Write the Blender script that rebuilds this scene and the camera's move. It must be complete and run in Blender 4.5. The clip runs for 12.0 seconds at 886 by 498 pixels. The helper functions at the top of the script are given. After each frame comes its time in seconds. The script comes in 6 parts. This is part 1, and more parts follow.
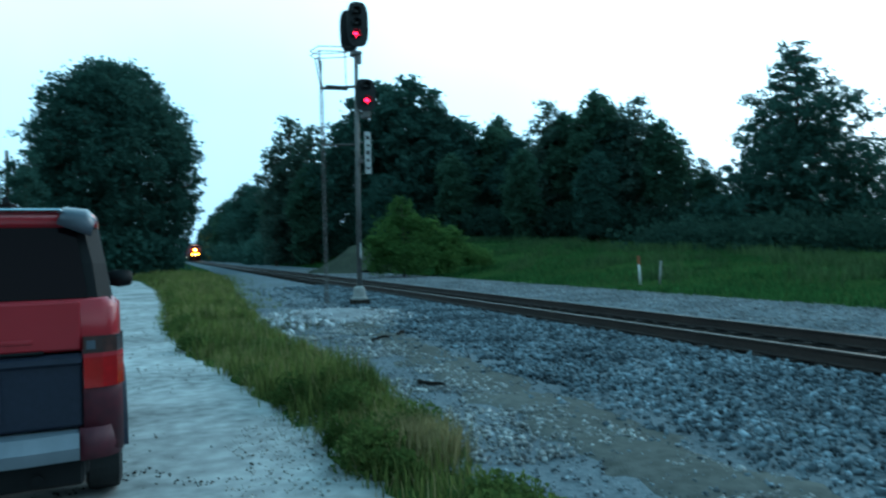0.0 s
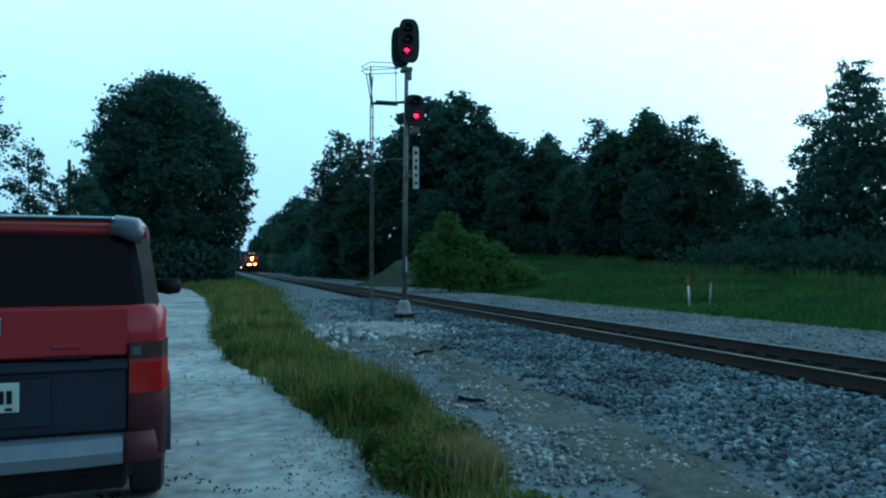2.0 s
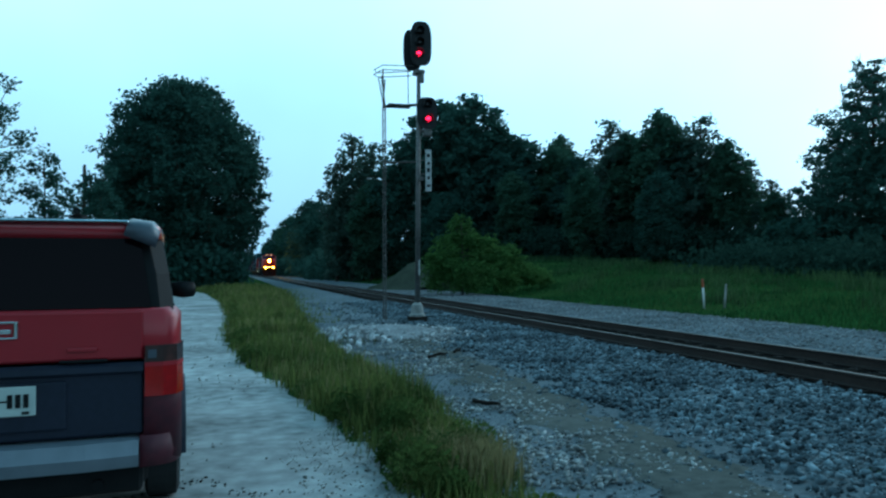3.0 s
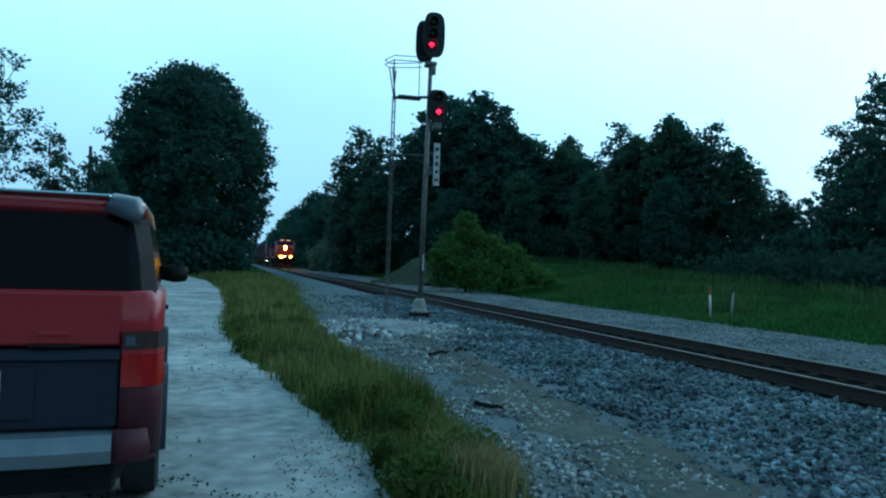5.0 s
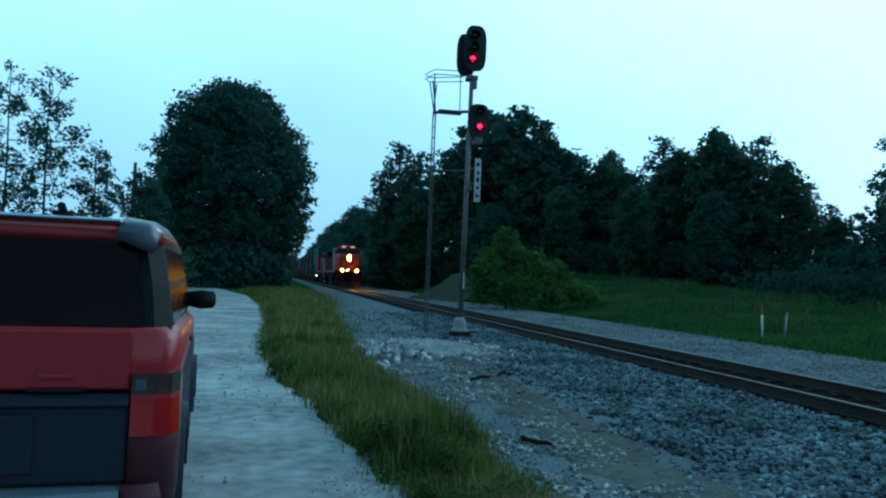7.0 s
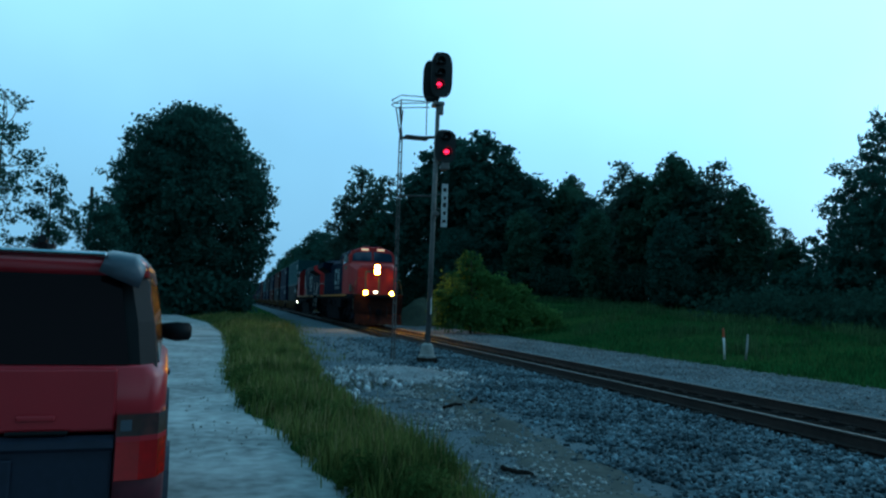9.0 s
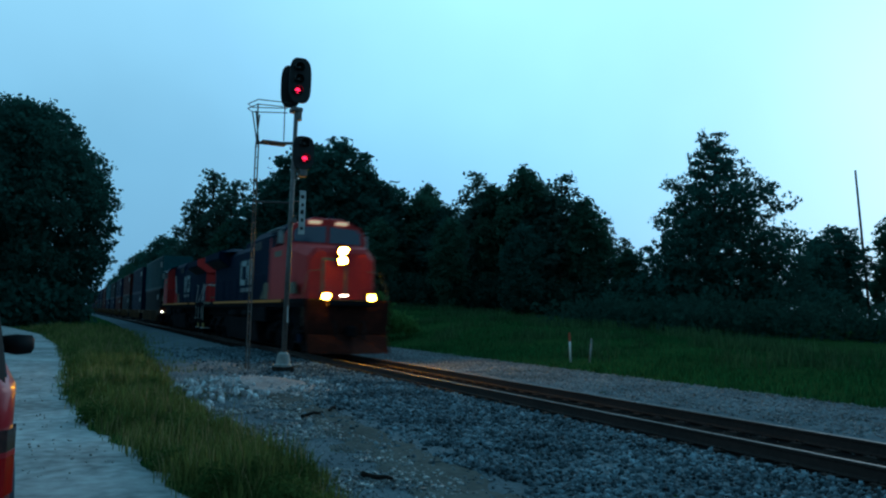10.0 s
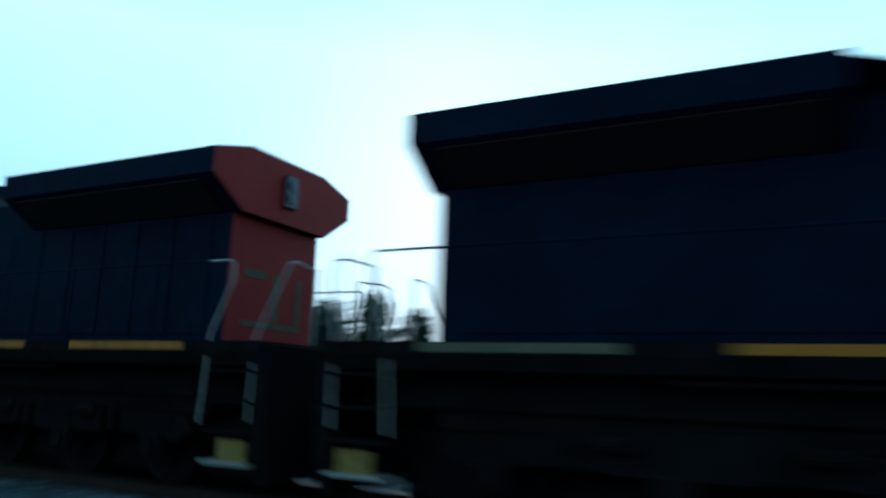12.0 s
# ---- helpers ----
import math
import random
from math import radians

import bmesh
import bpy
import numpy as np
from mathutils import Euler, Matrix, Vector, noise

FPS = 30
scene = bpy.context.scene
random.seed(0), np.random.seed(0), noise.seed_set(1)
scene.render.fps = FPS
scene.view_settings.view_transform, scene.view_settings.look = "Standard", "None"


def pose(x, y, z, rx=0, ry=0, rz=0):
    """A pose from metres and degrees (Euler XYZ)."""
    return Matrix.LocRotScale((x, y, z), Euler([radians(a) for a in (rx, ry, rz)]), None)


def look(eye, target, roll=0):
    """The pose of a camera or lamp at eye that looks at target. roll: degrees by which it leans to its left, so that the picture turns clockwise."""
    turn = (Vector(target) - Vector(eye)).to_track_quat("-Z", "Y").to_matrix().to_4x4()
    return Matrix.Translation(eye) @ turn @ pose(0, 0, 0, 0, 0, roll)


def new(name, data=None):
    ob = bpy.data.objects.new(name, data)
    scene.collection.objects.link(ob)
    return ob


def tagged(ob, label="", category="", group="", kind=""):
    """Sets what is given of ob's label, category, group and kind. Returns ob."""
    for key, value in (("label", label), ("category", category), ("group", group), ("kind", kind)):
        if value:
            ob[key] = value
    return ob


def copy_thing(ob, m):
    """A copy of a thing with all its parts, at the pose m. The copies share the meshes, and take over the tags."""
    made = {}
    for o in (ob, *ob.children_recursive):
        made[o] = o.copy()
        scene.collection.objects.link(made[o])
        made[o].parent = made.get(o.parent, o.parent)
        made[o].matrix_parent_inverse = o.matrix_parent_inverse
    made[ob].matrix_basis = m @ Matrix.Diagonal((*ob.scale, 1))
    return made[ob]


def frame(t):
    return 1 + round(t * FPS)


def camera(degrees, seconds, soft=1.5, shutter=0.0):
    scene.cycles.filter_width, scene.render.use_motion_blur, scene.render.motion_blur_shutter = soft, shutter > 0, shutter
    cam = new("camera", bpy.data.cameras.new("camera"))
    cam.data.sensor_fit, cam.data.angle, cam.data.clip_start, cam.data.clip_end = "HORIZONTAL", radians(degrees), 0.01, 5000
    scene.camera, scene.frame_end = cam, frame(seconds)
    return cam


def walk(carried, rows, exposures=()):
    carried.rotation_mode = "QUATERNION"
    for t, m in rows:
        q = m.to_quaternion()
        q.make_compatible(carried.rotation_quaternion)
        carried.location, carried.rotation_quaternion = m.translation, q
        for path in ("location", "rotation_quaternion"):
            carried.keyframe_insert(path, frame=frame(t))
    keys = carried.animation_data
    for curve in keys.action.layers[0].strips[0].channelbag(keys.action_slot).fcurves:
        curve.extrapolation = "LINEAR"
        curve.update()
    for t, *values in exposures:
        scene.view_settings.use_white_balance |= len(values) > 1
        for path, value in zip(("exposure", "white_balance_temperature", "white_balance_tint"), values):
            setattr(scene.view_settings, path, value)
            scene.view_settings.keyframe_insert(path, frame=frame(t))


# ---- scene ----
# ---- camera ----
cam = camera(60.68, 12.0, soft=2.2, shutter=0.8)
PATH = [
    (0.0, pose(0.074, -0.546, 1.472, 90.09, 1.51, -20.12)),
    (0.5, pose(0.137, -0.537, 1.490, 90.89, 1.14, -17.69)),
    (1.0, pose(0.135, -0.539, 1.472, 90.70, 1.33, -17.72)),
    (1.5, pose(0.118, -0.558, 1.498, 91.43, -0.28, -16.77)),
    (2.0, pose(0.105, -0.547, 1.471, 91.33, 0.11, -16.61)),
    (2.5, pose(0.110, -0.540, 1.480, 92.25, 0.44, -16.76)),
    (3.0, pose(0.099, -0.521, 1.467, 91.54, 0.34, -15.66)),
    (3.5, pose(0.055, -0.523, 1.471, 90.83, 0.12, -14.88)),
    (3.7, pose(0.037, -0.517, 1.470, 90.74, 0.21, -15.56)),
    (5.3, pose(0.186, -0.095, 1.442, 91.60, -2.54, -15.74)),
    (5.5, pose(0.168, -0.069, 1.458, 91.95, -2.06, -16.74)),
    (6.0, pose(0.071, 0.052, 1.502, 91.07, -0.10, -16.58)),
    (6.5, pose(0.138, 0.213, 1.464, 91.13, 0.30, -13.35)),
    (7.0, pose(0.250, 0.333, 1.536, 92.30, -2.26, -12.46)),
    (7.2, pose(0.249, 0.340, 1.530, 91.80, -1.60, -13.00)),
    (8.8, pose(0.112, 0.420, 1.579, 93.65, -2.07, -15.22)),
    (9.0, pose(0.103, 0.423, 1.572, 94.21, -1.84, -15.38)),
    (9.5, pose(0.071, 0.383, 1.598, 95.63, -2.20, -19.50)),
    (10.0, pose(0.009, 0.310, 1.578, 95.05, -1.33, -26.22)),
    (10.5, pose(0.015, 0.283, 1.558, 95.19, -2.43, -24.65)),
    (10.7, pose(0.008, 0.294, 1.560, 95.10, -3.26, -25.42)),
    (11.0, pose(0.007, 0.300, 1.566, 95.53, -5.02, -30.54)),
    (11.2, pose(-0.030, 0.303, 1.564, 96.34, -3.88, -34.94)),
    (11.4, pose(-0.074, 0.317, 1.562, 95.42, -4.25, -36.38)),
    (11.5, pose(-0.115, 0.325, 1.567, 96.15, -3.61, -38.22)),
    (11.6, pose(-0.174, 0.326, 1.557, 97.36, -4.42, -40.80)),
    (11.7, pose(-0.233, 0.329, 1.551, 98.54, -3.22, -45.28)),
    (11.8, pose(-0.246, 0.328, 1.540, 99.20, -3.03, -50.01)),
    (11.9, pose(-0.260, 0.313, 1.531, 99.86, -3.00, -56.72)),
    (12.0, pose(-0.299, 0.216, 1.505, 100.84, -2.20, -62.75)),
]
EXPOSURES = [(0.0, 0.74, 6400, 10), (0.5, 0.53, 6350, 10), (1.5, 0.34, 6300, 10), (3.7, 0.2, 6100, 9), (6.0, 0.16, 6000, 8), (7.2, 0.06, 5850, 6), (8.8, -0.3, 5580, 4), (9.5, -0.42, 5530, 4), (10.2, -0.66, 5480, 4), (10.7, -0.64, 5480, 4), (11.2, -0.52, 5550, 5), (12.0, -0.4, 6050, 9)]
walk(cam, PATH, EXPOSURES)

# the train: front of the first engine along the track, slowing very slightly
TRACK_X, RAIL_Z = 8.404, 0.134
FRONT, SPEED, BRAKE = 34.74, -20.615, 0.068


def front_at(t):
    return FRONT + SPEED * (t - 9.5) + BRAKE * (t - 9.5) ** 2


# ---- dusk sky, one wide weak sun behind the cloud ----
SUN_AZ, SUN_EL = 62.0, 16.0
world = bpy.data.worlds.new("dusk")
scene.world = world
world.use_nodes = True
wn, wl = world.node_tree.nodes, world.node_tree.links
wn.clear()
w_out = wn.new("ShaderNodeOutputWorld")
w_bg = wn.new("ShaderNodeBackground")
w_sky = wn.new("ShaderNodeTexSky")
w_sky.sky_type, w_sky.sun_disc = "NISHITA", False
w_sky.sun_elevation, w_sky.sun_rotation = radians(SUN_EL), radians(SUN_AZ)
w_sky.air_density, w_sky.dust_density, w_sky.ozone_density = 1.0, 3.0, 3.0
w_gain = wn.new("ShaderNodeVectorMath")
w_gain.operation = "SCALE"
w_gain.inputs["Scale"].default_value = 0.1
wl.new(w_sky.outputs["Color"], w_gain.inputs[0])
# the overcast layer: pale above, bluer towards the horizon, brighter on the sun's side
w_tc = wn.new("ShaderNodeTexCoord")
w_sep = wn.new("ShaderNodeSeparateXYZ")
wl.new(w_tc.outputs["Generated"], w_sep.inputs[0])
w_ramp = wn.new("ShaderNodeValToRGB")
w_stops = w_ramp.color_ramp.elements
w_stops[0].position, w_stops[0].color = 0.0, (0.34, 0.70, 0.98, 1)
w_stops[1].position, w_stops[1].color = 1.0, (0.14, 0.45, 0.63, 1)
for w_at, w_colour in ((0.2, (0.45, 0.9, 1.18, 1)), (0.42, (0.69, 1.24, 1.48, 1)), (0.62, (0.34, 0.82, 1.05, 1)), (0.8, (0.22, 0.64, 0.87, 1))):
    w_stops.new(w_at).color = w_colour
wl.new(w_sep.outputs["Z"], w_ramp.inputs[0])
w_noise = wn.new("ShaderNodeTexNoise")
w_noise.inputs["Scale"].default_value, w_noise.inputs["Detail"].default_value = 2.2, 4.0
wl.new(w_tc.outputs["Generated"], w_noise.inputs["Vector"])
w_map = wn.new("ShaderNodeMapRange")
w_map.inputs["From Min"].default_value, w_map.inputs["From Max"].default_value = 0.3, 0.7
w_map.inputs["To Min"].default_value, w_map.inputs["To Max"].default_value = 0.9, 1.1
wl.new(w_noise.outputs["Fac"], w_map.inputs["Value"])
w_dot = wn.new("ShaderNodeVectorMath")
w_dot.operation = "DOT_PRODUCT"
w_dot.inputs[1].default_value = (math.sin(radians(SUN_AZ)) * 0.9, math.cos(radians(SUN_AZ)) * 0.9, 0.43)
wl.new(w_tc.outputs["Generated"], w_dot.inputs[0])
w_side = wn.new("ShaderNodeMapRange")
w_side.interpolation_type = "SMOOTHSTEP"
w_side.inputs["From Min"].default_value, w_side.inputs["From Max"].default_value = 0.55, 1.0
w_side.inputs["To Min"].default_value, w_side.inputs["To Max"].default_value = 1.25, 1.75
wl.new(w_dot.outputs["Value"], w_side.inputs["Value"])
w_mul = wn.new("ShaderNodeMath")
w_mul.operation = "MULTIPLY"
wl.new(w_map.outputs[0], w_mul.inputs[0])
wl.new(w_side.outputs[0], w_mul.inputs[1])
# the dusk gradient: the sky darkens towards the side away from the evening glow
w_away = wn.new("ShaderNodeVectorMath")
w_away.operation = "DOT_PRODUCT"
w_away.inputs[1].default_value = (math.sin(radians(20)), math.cos(radians(20)), 0.0)
wl.new(w_tc.outputs["Generated"], w_away.inputs[0])
w_dusk = wn.new("ShaderNodeMapRange")
w_dusk.interpolation_type = "SMOOTHSTEP"
w_dusk.inputs["From Min"].default_value, w_dusk.inputs["From Max"].default_value = -0.9, 0.25
w_dusk.inputs["To Min"].default_value, w_dusk.inputs["To Max"].default_value = 0.46, 1.0
wl.new(w_away.outputs["Value"], w_dusk.inputs["Value"])
w_all = wn.new("ShaderNodeMath")
w_all.operation = "MULTIPLY"
wl.new(w_mul.outputs[0], w_all.inputs[0])
wl.new(w_dusk.outputs[0], w_all.inputs[1])
w_cloud = wn.new("ShaderNodeVectorMath")
w_cloud.operation = "SCALE"
wl.new(w_ramp.outputs["Color"], w_cloud.inputs[0])
wl.new(w_all.outputs[0], w_cloud.inputs["Scale"])
w_mix = wn.new("ShaderNodeMix")
w_mix.data_type = "RGBA"
w_mix.inputs["Factor"].default_value = 0.85
wl.new(w_gain.outputs[0], w_mix.inputs["A"])
wl.new(w_cloud.outputs[0], w_mix.inputs["B"])
wl.new(w_mix.outputs["Result"], w_bg.inputs["Color"])
w_bg.inputs["Strength"].default_value = 0.85
wl.new(w_bg.outputs[0], w_out.inputs["Surface"])

sun_data = bpy.data.lights.new("sun", "SUN")
sun_data.energy, sun_data.angle, sun_data.color = 0.3, radians(20), (1.0, 0.97, 0.92)
sun = new("sun", sun_data)
sun.matrix_world = look((0, 0, 60), (-math.sin(radians(SUN_AZ)) * 10, -math.cos(radians(SUN_AZ)) * 10, 60 - 10 * math.tan(radians(SUN_EL + 12))))


# ---- materials ----
def material(name, base, second=None, rough=0.7, metal=0.0, grain=12.0, patch=1.3, bump=0.15, fine=60.0, island=0.0, spread=0.5, coat=0.0, per_object=0.0, spec=0.35):
    """A principled surface: two scales of noise between two colours, fine relief, variation from piece to piece."""
    m = bpy.data.materials.new(name)
    m.use_nodes = True
    nodes, links = m.node_tree.nodes, m.node_tree.links
    p = nodes["Principled BSDF"]
    second = second or tuple(c * 0.6 for c in base)
    tc = nodes.new("ShaderNodeTexCoord")
    n1, n2 = nodes.new("ShaderNodeTexNoise"), nodes.new("ShaderNodeTexNoise")
    n1.inputs["Scale"].default_value, n2.inputs["Scale"].default_value = grain, patch
    n1.inputs["Detail"].default_value, n2.inputs["Detail"].default_value = 5.0, 3.0
    for n in (n1, n2):
        links.new(tc.outputs["Object"], n.inputs["Vector"])
    add = nodes.new("ShaderNodeMath")
    add.operation = "ADD"
    links.new(n1.outputs["Fac"], add.inputs[0])
    links.new(n2.outputs["Fac"], add.inputs[1])
    rng = nodes.new("ShaderNodeMapRange")
    rng.inputs["From Min"].default_value, rng.inputs["From Max"].default_value = 1.0 - spread * 0.5, 1.0 + spread * 0.5
    links.new(add.outputs[0], rng.inputs["Value"])
    mix = nodes.new("ShaderNodeMix")
    mix.data_type = "RGBA"
    mix.inputs["A"].default_value, mix.inputs["B"].default_value = (*second, 1), (*base, 1)
    links.new(rng.outputs[0], mix.inputs["Factor"])
    colour = mix.outputs["Result"]
    if island or per_object:
        src = nodes.new("ShaderNodeNewGeometry").outputs["Random Per Island"] if island else nodes.new("ShaderNodeObjectInfo").outputs["Random"]
        amount = island or per_object
        vr = nodes.new("ShaderNodeMapRange")
        vr.inputs["To Min"].default_value, vr.inputs["To Max"].default_value = 1.0 - amount, 1.0 + amount
        links.new(src, vr.inputs["Value"])
        sc = nodes.new("ShaderNodeVectorMath")
        sc.operation = "SCALE"
        links.new(colour, sc.inputs[0])
        links.new(vr.outputs[0], sc.inputs["Scale"])
        colour = sc.outputs[0]
    links.new(colour, p.inputs["Base Color"])
    p.inputs["Roughness"].default_value, p.inputs["Metallic"].default_value = rough, metal
    p.inputs["Specular IOR Level"].default_value = spec
    if coat:
        p.inputs["Coat Weight"].default_value, p.inputs["Coat Roughness"].default_value = coat, 0.08
    if bump:
        n3, bp = nodes.new("ShaderNodeTexNoise"), nodes.new("ShaderNodeBump")
        n3.inputs["Scale"].default_value, n3.inputs["Detail"].default_value = fine, 6.0
        links.new(tc.outputs["Object"], n3.inputs["Vector"])
        bp.inputs["Strength"].default_value, bp.inputs["Distance"].default_value = bump, 0.02
        links.new(n3.outputs["Fac"], bp.inputs["Height"])
        links.new(bp.outputs[0], p.inputs["Normal"])
    return m


def leafy(name, base, second, island=0.12):
    """Leaves: matt, a little light passes through."""
    m = material(name, base, second, rough=0.75, grain=3.0, patch=0.35, bump=0, island=island)
    p = m.node_tree.nodes["Principled BSDF"]
    p.inputs["Specular IOR Level"].default_value = 0.0
    nodes, links = m.node_tree.nodes, m.node_tree.links
    thin, both = nodes.new("ShaderNodeBsdfTranslucent"), nodes.new("ShaderNodeMixShader")
    links.new(p.inputs["Base Color"].links[0].from_socket, thin.inputs["Color"])
    both.inputs["Fac"].default_value = 0.42
    links.new(p.outputs["BSDF"], both.inputs[1])
    links.new(thin.outputs["BSDF"], both.inputs[2])
    links.new(both.outputs["Shader"], nodes["Material Output"].inputs["Surface"])
    return m


def glow(name, colour, strength):
    m = bpy.data.materials.new(name)
    m.use_nodes = True
    p = m.node_tree.nodes["Principled BSDF"]
    p.inputs["Base Color"].default_value = (*colour, 1)
    p.inputs["Emission Color"].default_value, p.inputs["Emission Strength"].default_value = (*colour, 1), strength
    return m


def glass(name, tint, rough=0.05):
    m = material(name, tint, rough=rough, bump=0, spread=2.0, grain=2.0)
    p = m.node_tree.nodes["Principled BSDF"]
    p.inputs["Specular IOR Level"].default_value = 0.4
    return m


M_EARTH = material("turf", (0.035, 0.07, 0.02), (0.02, 0.04, 0.013), grain=6, patch=0.25, bump=0.6, fine=14, spec=0.0)
M_ROAD = material("limestone_road", (0.44, 0.44, 0.435), (0.17, 0.17, 0.168), rough=0.9, grain=5, patch=0.6, bump=0.04, fine=60, spread=0.55, spec=0.05)
M_GRAVEL = material("grey_gravel", (0.185, 0.21, 0.228), (0.08, 0.092, 0.1), rough=0.95, grain=22, patch=0.6, bump=1.0, fine=28, spread=0.7, spec=0.0)
M_DIRT = material("packed_dirt", (0.125, 0.124, 0.114), (0.062, 0.062, 0.057), rough=0.95, grain=9, patch=0.5, bump=0.4, fine=50, spec=0.0)
# darkened stone: the dimness over the right-hand ballast is put into its colour
M_STONE_SHADED = material("shaded_ballast_stone", (0.175, 0.228, 0.258), (0.04, 0.054, 0.064), rough=0.9, grain=9, patch=0.8, bump=0.2, fine=70, island=0.75, spec=0.0)
# brighter copy of the ballast stone, for gravel outside that dimness
M_FINE = material("fine_gravel_stone", (0.27, 0.31, 0.335), (0.1, 0.117, 0.128), rough=0.9, grain=9, patch=0.8, bump=0.2, fine=70, island=0.6, spec=0.0)
M_PALE = material("pale_rock", (0.5, 0.51, 0.52), (0.24, 0.245, 0.25), rough=0.9, grain=8, patch=2, bump=0.3, fine=30, per_object=0.5, spec=0.0)
M_DARKBALLAST = material("dark_ballast", (0.022, 0.018, 0.017), (0.011, 0.01, 0.01), rough=0.9, grain=18, patch=0.7, bump=0.9, fine=30, spec=0.0)
M_TIE = material("creosoted_wood", (0.035, 0.026, 0.022), (0.016, 0.013, 0.012), rough=0.85, grain=10, patch=2, bump=0.5, fine=25, per_object=0.3, spec=0.0)
M_RAIL = material("rusty_rail", (0.045, 0.03, 0.025), (0.022, 0.016, 0.014), rough=0.7, metal=0.4, grain=15, patch=1)
M_RAILTOP = material("polished_rail_head", (0.075, 0.06, 0.055), (0.04, 0.033, 0.03), rough=0.45, metal=1.0, grain=9, patch=1, bump=0.02)
M_GRASS = leafy("grass_blades", (0.175, 0.19, 0.055), (0.06, 0.09, 0.028), 0.45)
M_STRAW = leafy("dry_grass", (0.3, 0.25, 0.12), (0.2, 0.16, 0.08), 0.3)
M_FARGRASS = leafy("bank_grass", (0.034, 0.11, 0.034), (0.018, 0.058, 0.02), 0.4)
M_LEAF = leafy("leaves_dark", (0.052, 0.12, 0.095), (0.036, 0.088, 0.07))
M_LEAF2 = leafy("leaves_fresh", (0.06, 0.13, 0.085), (0.042, 0.098, 0.066))
M_BANKWEED = leafy("bank_weed_leaves", (0.065, 0.115, 0.045), (0.03, 0.06, 0.028), 0.4)
M_LEAFPALE = leafy("leaves_pale", (0.085, 0.14, 0.11), (0.055, 0.1, 0.08))
M_LEAF3 = leafy("leaves_bush", (0.095, 0.19, 0.055), (0.05, 0.11, 0.034))
# darker copy of the leaves: shade under the wood's edge put into the colour
M_LEAF_SHADED = leafy("shaded_leaves", (0.032, 0.07, 0.052), (0.02, 0.046, 0.034))
M_WEED = leafy("weed_leaves", (0.11, 0.15, 0.045), (0.05, 0.085, 0.025), 0.35)
M_BARK = material("bark", (0.09, 0.075, 0.06), (0.045, 0.038, 0.03), rough=0.95, grain=9, patch=2, bump=0.8, fine=20, spec=0.0)
M_GALV = material("weathered_steel", (0.17, 0.165, 0.16), (0.09, 0.085, 0.08), rough=0.6, metal=0.3, grain=12, patch=2, bump=0.08)
M_BLACKPAINT = material("black_signal_paint", (0.018, 0.018, 0.02), (0.01, 0.01, 0.011), rough=0.6, grain=8, patch=2, bump=0.05)
M_RUSTY = material("dull_angle_iron", (0.12, 0.115, 0.11), (0.06, 0.056, 0.053), rough=0.8, metal=0.2, grain=14, patch=3, bump=0.1)
M_CONCRETE = material("concrete", (0.32, 0.315, 0.3), (0.2, 0.195, 0.185), rough=0.9, grain=10, patch=2, bump=0.4)
M_PLATE = material("white_plate", (0.62, 0.62, 0.6), (0.4, 0.4, 0.4), rough=0.6, grain=8, patch=3, bump=0.05)
M_SIGNRED = glow("red_signal_lens", (1.0, 0.012, 0.06), 5.0)
M_DEADLENS = glass("dark_lens", (0.02, 0.02, 0.02), 0.15)
M_ORANGE = material("faded_orange", (0.45, 0.08, 0.02), rough=0.6)
# ---- library ----
def part(name, bm, mat, parent=None, label="", smooth=False):
    me = bpy.data.meshes.new(name)
    bmesh.ops.recalc_face_normals(bm, faces=bm.faces[:])
    bm.to_mesh(me)
    bm.free()
    me.materials.append(mat)
    if smooth:
        me.shade_smooth()
    ob = new(name, me)
    ob.parent = parent
    if label:
        ob["label"] = label
    return ob


def sheet(name, verts, faces, mat, parent=None, label="", smooth=False):
    """A mesh from numpy arrays of vertices and equal-sided faces."""
    verts, faces = np.asarray(verts, dtype=np.float32), np.asarray(faces, dtype=np.int32)
    n = faces.shape[1]
    me = bpy.data.meshes.new(name)
    me.vertices.add(len(verts))
    me.vertices.foreach_set("co", verts.ravel())
    me.loops.add(faces.size)
    me.loops.foreach_set("vertex_index", faces.ravel())
    me.polygons.add(len(faces))
    me.polygons.foreach_set("loop_start", np.arange(0, faces.size, n, dtype=np.int32))
    me.update(calc_edges=True)
    me.validate()
    me.materials.append(mat)
    if smooth:
        me.shade_smooth()
    ob = new(name, me)
    ob.parent = parent
    if label:
        ob["label"] = label
    return ob


def thing(name, label, category, m=None, group=""):
    ob = new(name)
    ob.empty_display_size = 0.2
    if m is not None:
        ob.matrix_world = m
    return tagged(ob, label, category, group)


def box(bm, x0, x1, y0, y1, z0, z1, bevel=0.0, seg=1):
    vs = [bm.verts.new((x, y, z)) for x in (x0, x1) for y in (y0, y1) for z in (z0, z1)]
    fs = [bm.faces.new([vs[i] for i in f]) for f in ((0, 1, 3, 2), (4, 6, 7, 5), (0, 4, 5, 1), (2, 3, 7, 6), (0, 2, 6, 4), (1, 5, 7, 3))]
    if bevel:
        es = list({e for f in fs for e in f.edges})
        bmesh.ops.bevel(bm, geom=es, offset=bevel, segments=seg, affect="EDGES", profile=0.5)
    return bm


